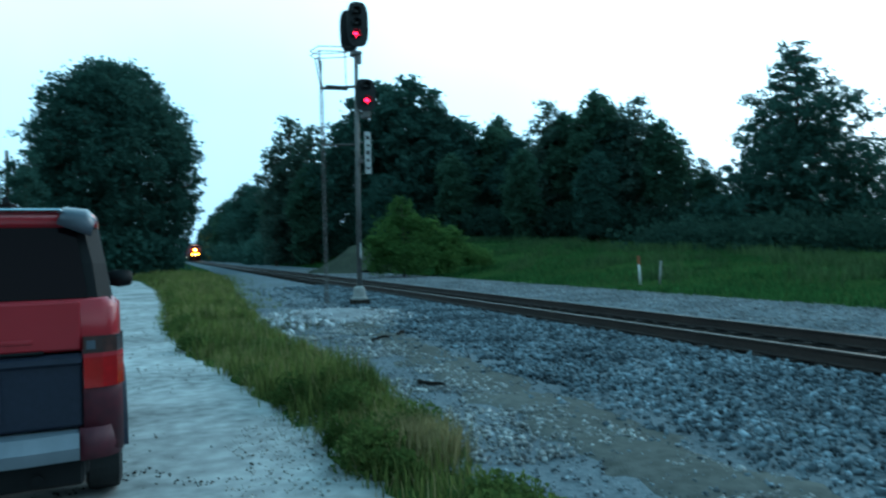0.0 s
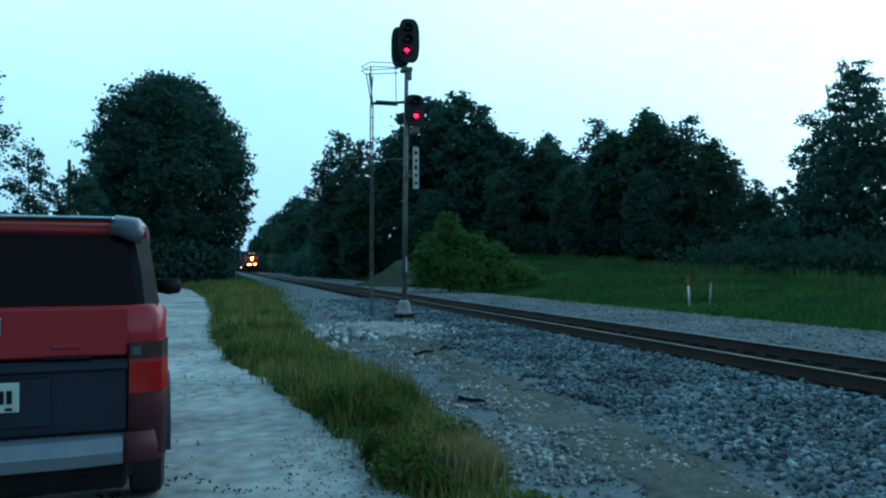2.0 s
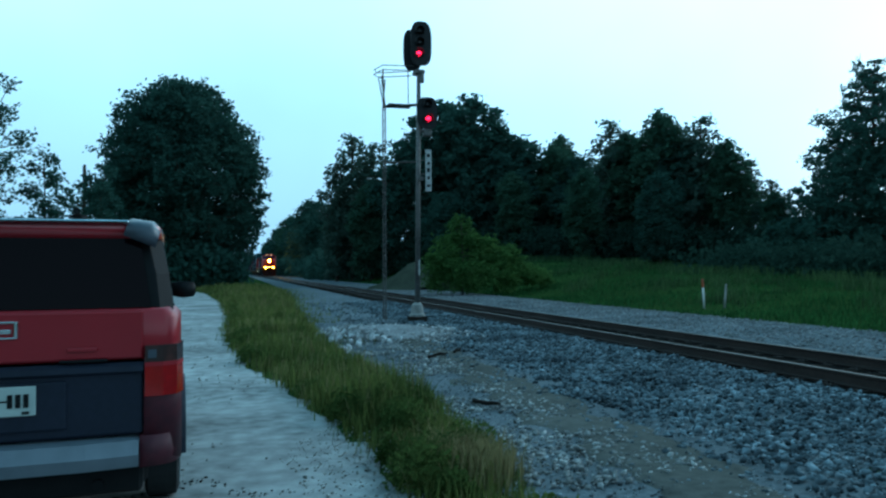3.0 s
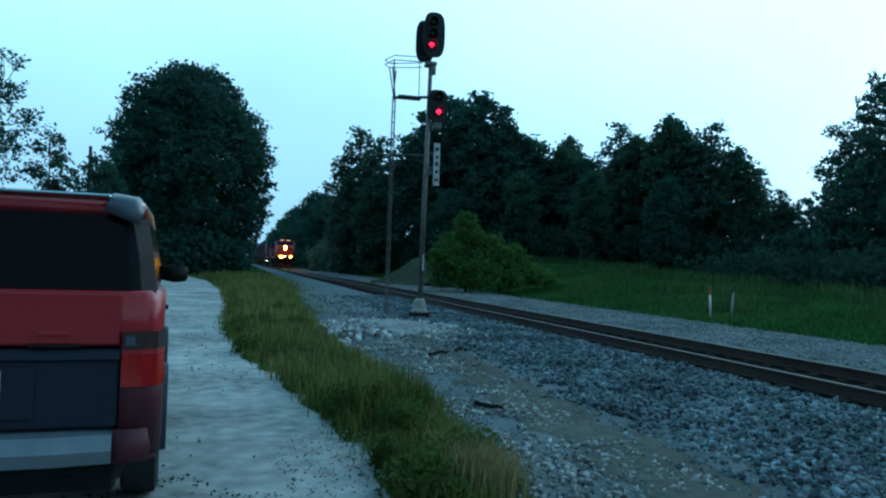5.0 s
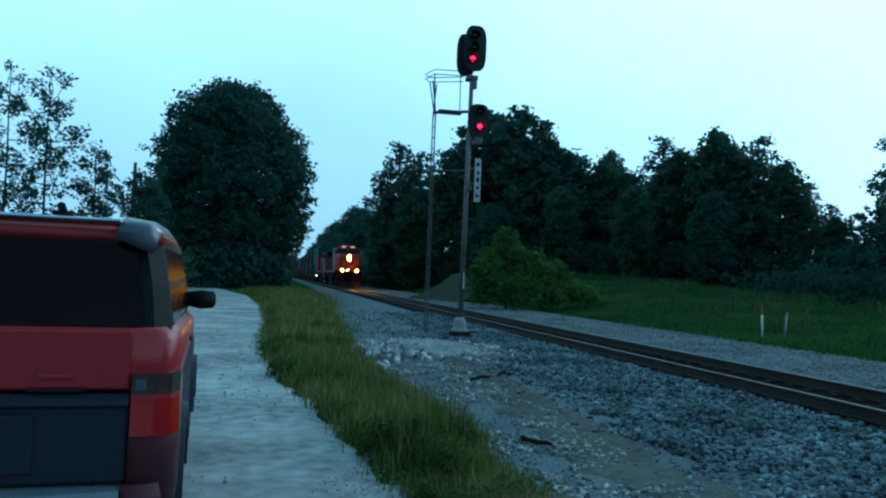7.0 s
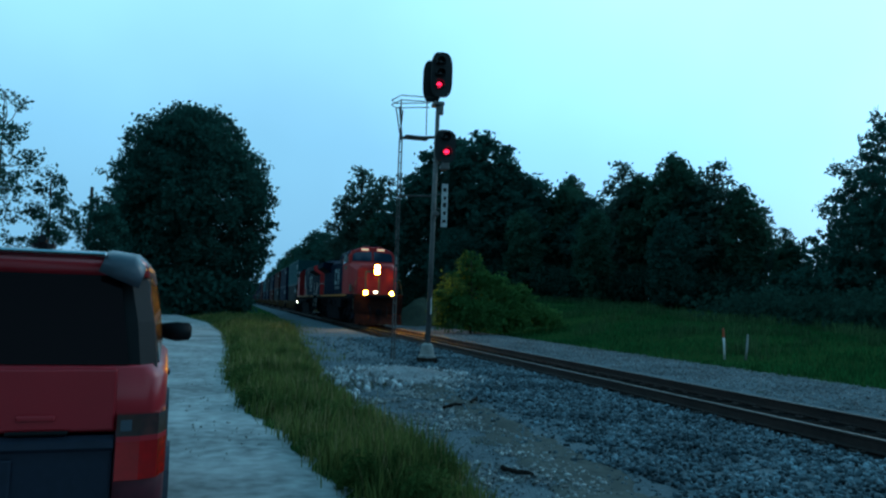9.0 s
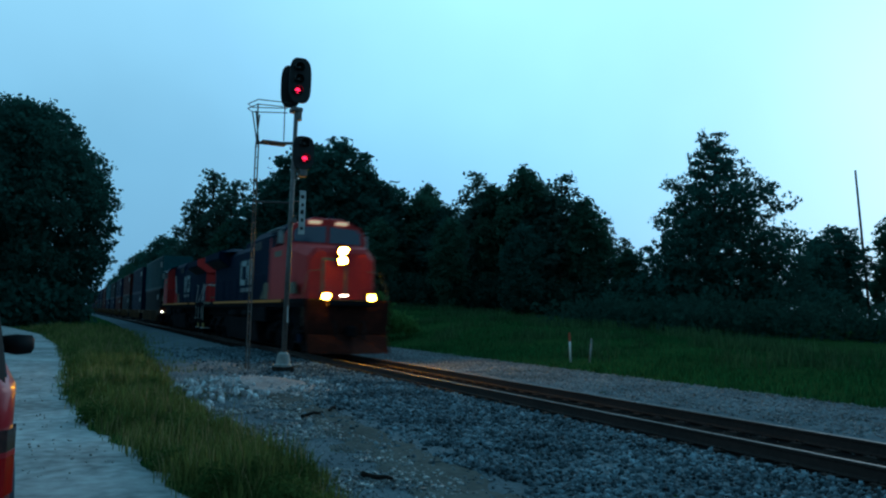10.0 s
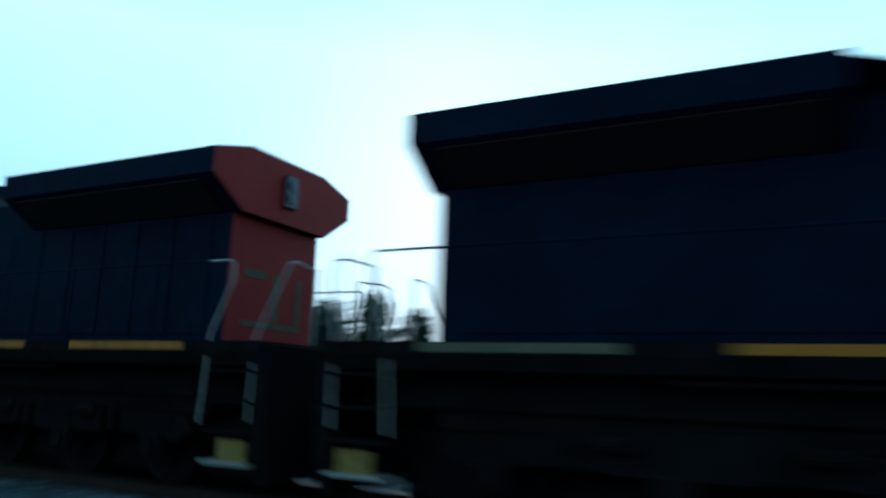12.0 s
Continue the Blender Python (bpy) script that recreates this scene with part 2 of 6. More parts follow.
def prism(bm, poly, axis, a, b, bevel=0.0, seg=2):
    """A polygon pushed from a to b along an axis. poly: (y, z) for x, (x, z) for y, (x, y) for z."""
    def put(p, d):
        return (d, *p) if axis == "x" else (p[0], d, p[1]) if axis == "y" else (*p, d)
    lo, hi = [bm.verts.new(put(p, a)) for p in poly], [bm.verts.new(put(p, b)) for p in poly]
    f0, f1 = bm.faces.new(lo), bm.faces.new(hi[::-1])
    n = len(poly)
    for i in range(n):
        bm.faces.new((lo[i], lo[(i + 1) % n], hi[(i + 1) % n], hi[i]))
    if bevel:
        bmesh.ops.bevel(bm, geom=list(f0.edges) + list(f1.edges), offset=bevel, segments=seg, affect="EDGES", profile=0.5)
    return bm


def loft(bm, rings, caps=True):
    rows = [[bm.verts.new(p) for p in r] for r in rings]
    n = len(rows[0])
    for a, b in zip(rows, rows[1:]):
        for i in range(n):
            bm.faces.new((a[i], a[(i + 1) % n], b[(i + 1) % n], b[i]))
    if caps:
        bm.faces.new(rows[0][::-1])
        bm.faces.new(rows[-1])
    return bm


def tube(bm, pts, r, seg=8, r_end=None):
    """A round bar along a line of points."""
    pts = [Vector(p) for p in pts]
    rings = []
    for i, p in enumerate(pts):
        d = (pts[min(i + 1, len(pts) - 1)] - pts[max(i - 1, 0)]).normalized()
        u = d.orthogonal().normalized() if i == 0 else (rings_u - d * rings_u.dot(d)).normalized()
        rings_u = u
        w = d.cross(u)
        k = r if r_end is None else r + (r_end - r) * i / (len(pts) - 1)
        rings.append([p + (u * math.cos(2 * math.pi * j / seg) + w * math.sin(2 * math.pi * j / seg)) * k for j in range(seg)])
    return loft(bm, rings)


def disc_wheel(bm, centre, axis_x0, axis_x1, profile, seg=28):
    """A body of revolution about the x axis: profile of (x, radius)."""
    cx, cy, cz = centre
    rings = [[(cx + x, cy + r * math.cos(2 * math.pi * j / seg), cz + r * math.sin(2 * math.pi * j / seg)) for j in range(seg)] for x, r in profile]
    return loft(bm, rings)


def oval(w, h, n=24, power=2.0, cy=0.0):
    out = []
    for j in range(n):
        a = 2 * math.pi * j / n
        c, s = math.cos(a), math.sin(a)
        out.append((w * math.copysign(abs(c) ** (2 / power), c), cy + h * math.copysign(abs(s) ** (2 / power), s)))
    return out


def B():
    return bmesh.new()


def smoothstep(a, b, x):
    t = np.clip((x - a) / (b - a), 0, 1)
    return t * t * (3 - 2 * t)


def wave(x, y, s, seed=0.0):
    """Cheap smooth noise for numpy arrays, about -1 to 1."""
    return (np.sin(x * s * 1.3 + 1.7 * np.sin(y * s * 0.9 + seed) + seed * 3) + np.sin(y * s * 1.7 + 1.3 * np.sin(x * s * 1.1 - seed) + seed * 5) + np.sin((x + y) * s * 2.9 + seed * 7) * 0.5) / 2.5


# ---- ground ----
def road_edge(y):
    return np.interp(y, [-30, 2, 4.3, 5.6, 7, 9, 11.6, 16.7, 23.5, 36, 50, 75, 110], [1.6, 1.45, 1.24, 1.11, 0.99, 0.74, 0.28, -0.13, -0.1, -0.45, -1.5, -5.5, -16])


def road_left(y):
    return road_edge(y) - np.interp(y, [-30, 5, 40, 110], [6.2, 5.6, 4.0, 4.0])


def grass_right(y):
    return np.interp(y, [-30, 2, 4, 5.6, 7, 8.6, 11.6, 17, 26, 43, 90], [2.0, 1.9, 1.98, 2.06, 2.28, 2.28, 2.05, 2.1, 2.5, 3.6, 4.6])


def bank(x, y):
    return smoothstep(14.9, 24.4, x) * np.clip(0.5 + 0.045 * (y - 25), 0.1, 2.6)


def ground_z(x, y):
    far = smoothstep(14, 26, x)
    bed = 0.16 * (1 - smoothstep(1.5, 2.0, np.abs(x - TRACK_X)))
    return bank(x, y) - bed + far * 0.12 * wave(x, y, 0.35, 1.0) - 0.03


def axis_points(edges):
    return np.concatenate([np.arange(a, b, s) for a, b, s in edges])


def height_sheet(name, xs, ys, zf, mat, label, category=""):
    gx, gy = np.meshgrid(xs, ys)
    v = np.stack([gx, gy, zf(gx, gy)], -1).reshape(-1, 3)
    nx, ny = len(xs), len(ys)
    i = (np.arange(ny - 1)[:, None] * nx + np.arange(nx - 1)[None]).ravel()
    ob = sheet(name, v, np.stack([i, i + 1, i + nx + 1, i + nx], -1), mat, None, label, True)
    return tagged(ob, label, category or name, kind="structure")


height_sheet("ground", axis_points([(-1200, -60, 60), (-60, -6, 2), (-6, 16, 0.25), (16, 40, 0.8), (40, 120, 4), (120, 1600, 80)]),
             axis_points([(-600, -20, 40), (-20, 40, 0.5), (40, 120, 2), (120, 2400, 60)]), ground_z, M_EARTH, "grassy ground reaching to the woods")


def strip(name, left, right, y0, y1, step, nx, mat, label, lift, dip=0.06, rough=0.012, seed=0.0, bed=0.0):
    """A sheet between two edge lines, which dips under the ground along its uneven edges."""
    ys = np.arange(y0, y1, step)
    u = np.linspace(0, 1, nx)
    l, r = left(ys), right(ys)
    gx = l[:, None] + (r - l)[:, None] * u[None]
    gy = np.repeat(ys[:, None], nx, 1)
    edge = np.minimum(gx - l[:, None], r[:, None] - gx) + 0.16 * wave(gx, gy, 2.6, seed) + 0.08 * wave(gx, gy, 7.0, seed + 2)
    z = lift + rough * wave(gx, gy, 3.1, seed) + rough * 0.7 * wave(gx, gy, 11.0, seed + 1) - dip * (1 - smoothstep(0.0, 0.35, edge)) - bed * (1 - smoothstep(1.45, 1.9, np.abs(gx - TRACK_X)))
    v = np.stack([gx, gy, z], -1).reshape(-1, 3)
    i = (np.arange(len(ys) - 1)[:, None] * nx + np.arange(nx - 1)[None]).ravel()
    ob = sheet(name, v, np.stack([i, i + 1, i + nx + 1, i + nx], -1), mat, None, label, True)
    return tagged(ob, label, name, kind="structure")


strip("road", lambda y: road_left(y) - 0.3, lambda y: road_edge(y) + 0.3, -20, 108, 0.25, 40, M_ROAD, "pale crushed limestone lane with worn wheel tracks", -0.005, rough=0.0015, seed=0.4)
strip("gravel_yard", lambda y: grass_right(y) - 0.35, lambda y: y * 0 + 14.55, -40, 420, 0.5, 90, M_GRAVEL, "grey gravel on both sides of the railway", -0.012, rough=0.02, seed=1.4, bed=0.14)
strip("dirt_strip", lambda y: 2.35 + 0.05 * y, lambda y: 3.75 + 0.04 * y, -20, 17, 0.25, 20, M_DIRT, "packed brown dirt path through the gravel", 0.012, dip=0.09, rough=0.012, seed=2.4)
strip("ballast", lambda y: y * 0 + TRACK_X - 1.55, lambda y: y * 0 + TRACK_X + 1.6, -60, 620, 0.5, 16, M_DARKBALLAST, "dark ballast between the sleepers", -0.062, dip=0.05, rough=0.012, seed=3.4)


# ---- railway track ----
def rail_bar(x, name, parent):
    """One rail: foot, web and head in one section, with the polished running face on top."""
    z = RAIL_Z
    sec = [(-0.07, -0.172), (0.07, -0.172), (0.07, -0.158), (0.012, -0.14), (0.012, -0.045), (0.036, -0.034), (0.036, -0.006), (-0.036, -0.006), (-0.036, -0.034), (-0.012, -0.045), (-0.012, -0.14), (-0.07, -0.158)]
    rail = part(name, prism(B(), [(x + a, z + b) for a, b in sec], "y", -90, 620), M_RAIL, parent)
    part("running_face", prism(B(), [(x - 0.034, z - 0.005), (x + 0.034, z - 0.005), (x + 0.028, z), (x - 0.028, z)], "y", -90, 620), M_RAILTOP, rail, "polished steel running face")
    return rail


def build_track():
    track = thing("railway_track", "single railway track with rusty rails on dark wooden sleepers", "railway track")
    for s in (-0.7525, 0.7525):
        rail_bar(TRACK_X + s, "rail", track)
    tie = bmesh.new()
    box(tie, -1.3, 1.3, -0.115, 0.115, -0.19, 0.0, 0.012)
    me = bpy.data.meshes.new("sleeper")
    tie.to_mesh(me)
    tie.free()
    me.materials.append(M_TIE)
    plate = bmesh.new()
    box(plate, -0.17, 0.17, -0.09, 0.09, 0.002, 0.014, 0.003)
    for a in (-0.1, 0.1):
        for q in (-0.04, 0.04):
            box(plate, a - 0.012, a + 0.012, q - 0.01, q + 0.01, 0.012, 0.04)
    mp = bpy.data.meshes.new("rail_fastening")
    plate.to_mesh(mp)
    plate.free()
    mp.materials.append(M_RAIL)
    rnd = random.Random(5)
    far = B()
    y, i = -14.0, 0
    while y < 420:
        if i < 290:
            ob = new("sleeper", me)
            ob.parent = track
            ob.matrix_world = pose(TRACK_X + rnd.uniform(-0.03, 0.03), y, RAIL_Z - 0.186, 0, 0, rnd.uniform(-0.8, 0.8))
            if i < 110:
                for s in (-0.7525, 0.7525):
                    fp = new("rail_fastening", mp)
                    fp.parent, fp.location = ob, (s, 0, 0)
        else:
            box(far, TRACK_X - 1.3, TRACK_X + 1.3, y - 0.115, y + 0.115, RAIL_Z - 0.37, RAIL_Z - 0.186)
        y += 0.54
        i += 1
    tagged(part("far_sleepers", far, M_TIE, track), kind="stuff")


build_track()


# ---- loose stones ----
def stones(name, xs, ys, zs, sizes, mat, label):
    n = len(xs)
    rs = np.random.RandomState(11 + n % 97)
    base = np.array([(x, y, z) for x in (-1, 1) for y in (-1, 1) for z in (-1, 1)], dtype=float)
    v = base[None] * rs.uniform(0.2, 1.0, (n, 8, 3))
    v *= sizes[:, None, None] * rs.uniform(0.55, 1.35, (n, 1, 3)) * np.array([1, 1, 0.75])
    a, b = rs.uniform(0, 6.28, n), rs.uniform(-0.7, 0.7, n)
    ca, sa, cb, sb = np.cos(a)[:, None], np.sin(a)[:, None], np.cos(b)[:, None], np.sin(b)[:, None]
    x, y, z = v[..., 0], v[..., 1] * cb - v[..., 2] * sb, v[..., 1] * sb + v[..., 2] * cb
    v = np.stack([x * ca - y * sa + xs[:, None], x * sa + y * ca + ys[:, None], z + zs[:, None]], -1)
    f = np.array([(0, 1, 3, 2), (4, 6, 7, 5), (0, 4, 5, 1), (2, 3, 7, 6), (0, 2, 6, 4), (1, 5, 7, 3)])
    faces = (np.arange(n)[:, None, None] * 8 + f[None]).reshape(-1, 4)
    return tagged(sheet(name, v.reshape(-1, 3), faces, mat), label, "gravel", kind="stuff")


def scatter(n, x0, x1, y0, y1, near=1.0, seed=0):
    rs = np.random.RandomState(seed)
    u = rs.uniform(0, 1, n) ** near
    return rs.uniform(x0, x1, n), y0 + (y1 - y0) * u, rs


x, y, rs = scatter(60000, 3.3, 7.15, -6, 34, 1.35, 1)
keep = rs.uniform(0, 1, len(x)) < smoothstep(3.2, 4.2, x - 0.05 * y + 0.25 * wave(x, y, 1.2)) * 0.9 + 0.1
x, y = x[keep], y[keep]
stones("ballast_stones", x, y, rs.uniform(-0.02, 0.02, len(x)), 0.015 + 0.032 * rs.uniform(0, 1, len(x)) ** 1.6, M_STONE_SHADED, "loose grey crushed stone beside the track")
x, y, rs = scatter(11000, TRACK_X - 1.5, TRACK_X + 1.9, -12, 50, 1.3, 2)
stones("track_stones", x, y, rs.uniform(-0.09, -0.06, len(x)), rs.uniform(0.015, 0.035, len(x)), material("dark_stone", (0.03, 0.026, 0.024), (0.015, 0.013, 0.013), rough=0.9, island=0.5), "dark crushed stone between the sleepers")
x, y, rs = scatter(15000, 1.9, 3.5, -6.0, 14, 1.0, 3)
keep = wave(x, y, 1.4, 0.6) + 0.6 * wave(x, y, 4.0, 3.1) > 0.0
x, y = x[keep], y[keep]
stones("verge_stones", x, y, rs.uniform(0.0, 0.014, len(x)), 0.008 + 0.026 * rs.uniform(0, 1, len(x)) ** 2.2, material("mixed_stone", (0.34, 0.35, 0.345), (0.15, 0.155, 0.155), rough=0.9, island=0.6), "scattered pale and grey stones on the dirt")
x, y, rs = scatter(38000, 1.9, 7.0, -5, 22, 1.15, 13)
keep = (x > grass_right(y) - 0.25) & (rs.uniform(0, 1, len(x)) < 0.55 + 0.45 * wave(x, y, 0.8, 8.0))
x, y = x[keep], y[keep]
stones("fine_gravel", x, y, rs.uniform(-0.006, 0.014, len(x)), 0.006 + 0.016 * rs.uniform(0, 1, len(x)) ** 2, M_FINE, "fine grey gravel over the yard")
x, y, rs = scatter(3000, -4.2, 1.6, -6, 22, 1.5, 4)
keep = (wave(x, y, 1.1, 0.9) > 0.1) & (x < road_edge(y) + 0.2)
x, y = x[keep], y[keep]
stones("road_pebbles", x, y, rs.uniform(-0.004, 0.008, len(x)), rs.uniform(0.006, 0.02, len(x)), material("pale_pebble", (0.36, 0.35, 0.33), (0.22, 0.215, 0.2), rough=0.9, island=0.4), "small pale pebbles loose on the lane")
x, y, rs = scatter(26000, 10.3, 14.3, 3, 75, 1.3, 6)
stones("far_shoulder_stones", x, y, rs.uniform(-0.02, 0.01, len(x)), rs.uniform(0.015, 0.035, len(x)), material("pale_shoulder_stone", (0.28, 0.29, 0.3), (0.14, 0.145, 0.15), rough=0.95, grain=9, patch=0.6, island=0.4, spec=0.0), "fine pale stone on the far shoulder")


x, y, rs = scatter(1300, 0.25, 1.6, 4.1, 6.6, 1.0, 17)
keep = x > 0.45 + 0.28 * (y - 4.1) * 0.3 + 0.25 * wave(x, y, 2.4, 1.1)
x, y = x[keep], y[keep]
stones("lane_edge_stones", x, y, rs.uniform(-0.005, 0.002, len(x)), 0.004 + 0.009 * rs.uniform(0, 1, len(x)) ** 2, material("brown_edge_stone", (0.42, 0.4, 0.375), (0.26, 0.25, 0.235), rough=0.95, island=0.45, spec=0.0), "brownish loose stone along the edge of the lane")
rs = np.random.RandomState(27)
n = 90
u = rs.uniform(0, 1, n)
x = np.concatenate([-1.0 + 0.55 * u[:40], -0.3 + 0.6 * u[40:]]) + rs.normal(size=n) * 0.05
y = np.concatenate([4.55 + 0.3 * u[:40], 4.85 + 0.22 * np.sin(u[40:] * 5)]) + rs.normal(size=n) * 0.045
stones("leaf_litter", x, y, rs.uniform(0.0, 0.006, n), rs.uniform(0.004, 0.012, n), M_TIE, "dark crumbs of bark and leaves on the lane")


def rock_mesh(seed, size):
    rnd = random.Random(seed)
    bm = B()
    bmesh.ops.create_icosphere(bm, subdivisions=1, radius=size)
    for v in bm.verts:
        v.co *= rnd.uniform(0.5, 1.15)
        v.co.z *= 0.55
    me = bpy.data.meshes.new("rock")
    bm.to_mesh(me)
    bm.free()
    me.materials.append(M_PALE)
    return me


def build_rubble():
    pile = thing("rubble_heap", "low heap of pale broken rock beside the signal", "rock heap", pose(3.2, 15.6, 0))
    meshes = [rock_mesh(s, 0.13) for s in range(7)]
    rnd = random.Random(3)
    for i in range(290):
        a = rnd.random()
        if i < 120:
            px, py, s = rnd.gauss(-0.75, 0.45), rnd.gauss(-0.7, 0.8), rnd.uniform(0.25, 0.8)
        elif i < 190:
            turn = rnd.uniform(0.1, 3.3)
            px, py, s = 0.5 + 1.45 * math.cos(turn) + rnd.gauss(0, 0.12), 0.9 + 1.5 * math.sin(turn) + rnd.gauss(0, 0.15), rnd.uniform(0.2, 0.55)
        else:
            px, py, s = rnd.uniform(-1.0, 2.2), rnd.uniform(-0.8, 2.8), rnd.uniform(0.15, 0.5)
        h = 0.24 * math.exp(-((px + 0.7) ** 2 / 0.5 + (py + 0.6) ** 2 / 2.0)) + 0.2 * math.exp(-((px - 0.5) ** 2 / 1.6 + (py - 1.0) ** 2 / 2.6))
        ob = new("rock", meshes[i % 7])
        ob.parent = pile
        ob.matrix_basis = pose(px, py, 0.02 + h * rnd.uniform(0.3, 1.0), rnd.uniform(0, 360), rnd.uniform(0, 360), a * 360) @ Matrix.Scale(s, 4)
    # the levelled mound of finer fill behind the rocks
    ys, xs = np.meshgrid(np.linspace(-2.2, 3.6, 40), np.linspace(-1.8, 2.8, 40))
    z = 0.27 * np.exp(-((xs - 0.5) ** 2 / 1.6 + (ys - 1.0) ** 2 / 2.6)) - 0.08 + 0.035 * wave(xs, ys, 3.0, 2.0) + 0.03 * wave(xs, ys, 9.0, 4.0)
    i = (np.arange(39)[:, None] * 40 + np.arange(39)[None]).ravel()
    sheet("mound", np.stack([xs, ys, z], -1).reshape(-1, 3), np.stack([i, i + 1, i + 41, i + 40], -1), material("pale_fill", (0.25, 0.26, 0.27), (0.1, 0.104, 0.11), rough=0.95, grain=16, patch=1.5, bump=0.9, fine=26), pile, "", True)


build_rubble()
x, y, rs = scatter(2600, 1.9, 5.6, 13.2, 19.2, 1.0, 9)
keep = np.exp(-((x - 3.8) ** 2 / 1.6 + (y - 16.4) ** 2 / 4.0)) > rs.uniform(0, 1, len(x))
x, y = x[keep], y[keep]
stones("mound_stones", x, y, 0.1 * np.exp(-((x - 3.7) ** 2 / 1.6 + (y - 16.6) ** 2 / 2.6)) - rs.uniform(0.0, 0.02, len(x)), 0.02 + 0.05 * rs.uniform(0, 1, len(x)) ** 2, material("pale_chips", (0.36, 0.36, 0.355), (0.18, 0.18, 0.18), rough=0.9, island=0.5, spec=0.0), "pale broken stone strewn over the low mound")


def build_gravel_heap():
    heap = thing("gravel_heap", "low heap of earth and gravel behind the bush", "gravel heap", pose(13.6, 55.5, -0.03))
    ys, xs = np.meshgrid(np.linspace(-3.6, 3.6, 34), np.linspace(-3.6, 3.6, 34))
    d = np.sqrt(xs ** 2 + (ys * 0.9) ** 2) * (1 + 0.12 * wave(xs, ys, 0.7, 3.0))
    z = 2.0 * np.exp(-(d / 2.0) ** 2) + 0.1 * wave(xs, ys, 2.0, 5.0) + 0.04 * wave(xs, ys, 7.0, 2.0) - 0.2 * smoothstep(3.0, 3.6, d)
    i = (np.arange(33)[:, None] * 34 + np.arange(33)[None]).ravel()
    sheet("mound", np.stack([xs, ys, z], -1).reshape(-1, 3), np.stack([i, i + 1, i + 35, i + 34], -1), material("heap_gravel", (0.07, 0.075, 0.055), (0.04, 0.044, 0.034), rough=0.95, grain=14, patch=1.2, bump=1.0, fine=22, spec=0.0), heap, "", True)


build_gravel_heap()


def build_debris():
    for x, y, rz, ln in ((3.45, 11.72, 40, 0.55), (3.95, 12.3, 58, 0.45), (2.74, 7.17, -66, 0.4), (5.0, 18.0, 70, 0.5)):
        rnd = random.Random(int(x * 100))
        bm = B()
        tube(bm, [(ln * (k / 4 - 0.5), rnd.uniform(-0.02, 0.02), 0.03 + rnd.uniform(0, 0.03)) for k in range(5)], 0.03, 7, 0.016)
        ob = tagged(part("broken_stick", bm, M_TIE), "dark broken piece of old wood on the gravel", "stick", "scrap wood by the track")
        ob.matrix_world = pose(x, y, 0.0, 0, 0, rz)


build_debris()


# ---- signal ----
def signal_head(name, parent, x, y, z, w, h, lens_z, lit, lobes):
    """A coloured-light head: rounded backboard, housing behind, hooded lenses facing the approaching view."""
    bm = B()
    ring = oval(w / 2, h / 2, 28, 3.2)
    loft(bm, [[(x + a, y - 0.015, z + b) for a, b in ring], [(x + a, y + 0.015, z + b) for a, b in ring]])
    head = part(name, bm, M_BLACKPAINT, parent, "black oval signal head with hooded lenses")
    bm = B()
    box(bm, x - w * 0.28, x + w * 0.28, y + 0.02, y + 0.3, z - h * 0.36, z + h * 0.36, 0.04, 2)
    part("housing", bm, M_BLACKPAINT, head)
    for lx, lz, on in lobes:
        bm = B()
        seg = 20
        rings = []
        for d, r in ((-0.02, 0.135), (-0.17, 0.13), (-0.17, 0.12), (-0.02, 0.122)):
            rings.append([(x + lx + r * math.cos(math.pi * (-0.15 + 1.3 * j / seg)), y + d, lz + r * math.sin(math.pi * (-0.15 + 1.3 * j / seg))) for j in range(seg + 1)])
        loft(bm, rings + [rings[0]], caps=False)
        part("visor", bm, M_BLACKPAINT, head)
        bm = B()
        loft(bm, [[(x + lx + r * math.cos(2 * math.pi * j / 20), y - 0.02 - d, lz + r * math.sin(2 * math.pi * j / 20)) for j in range(20)] for r, d in ((0.072, 0), (0.072, 0.012), (0.04, 0.03))])
        part("lens", bm, M_SIGNRED if on else M_DEADLENS, head, "glowing red lens" if on else "unlit dark lens")
    return head


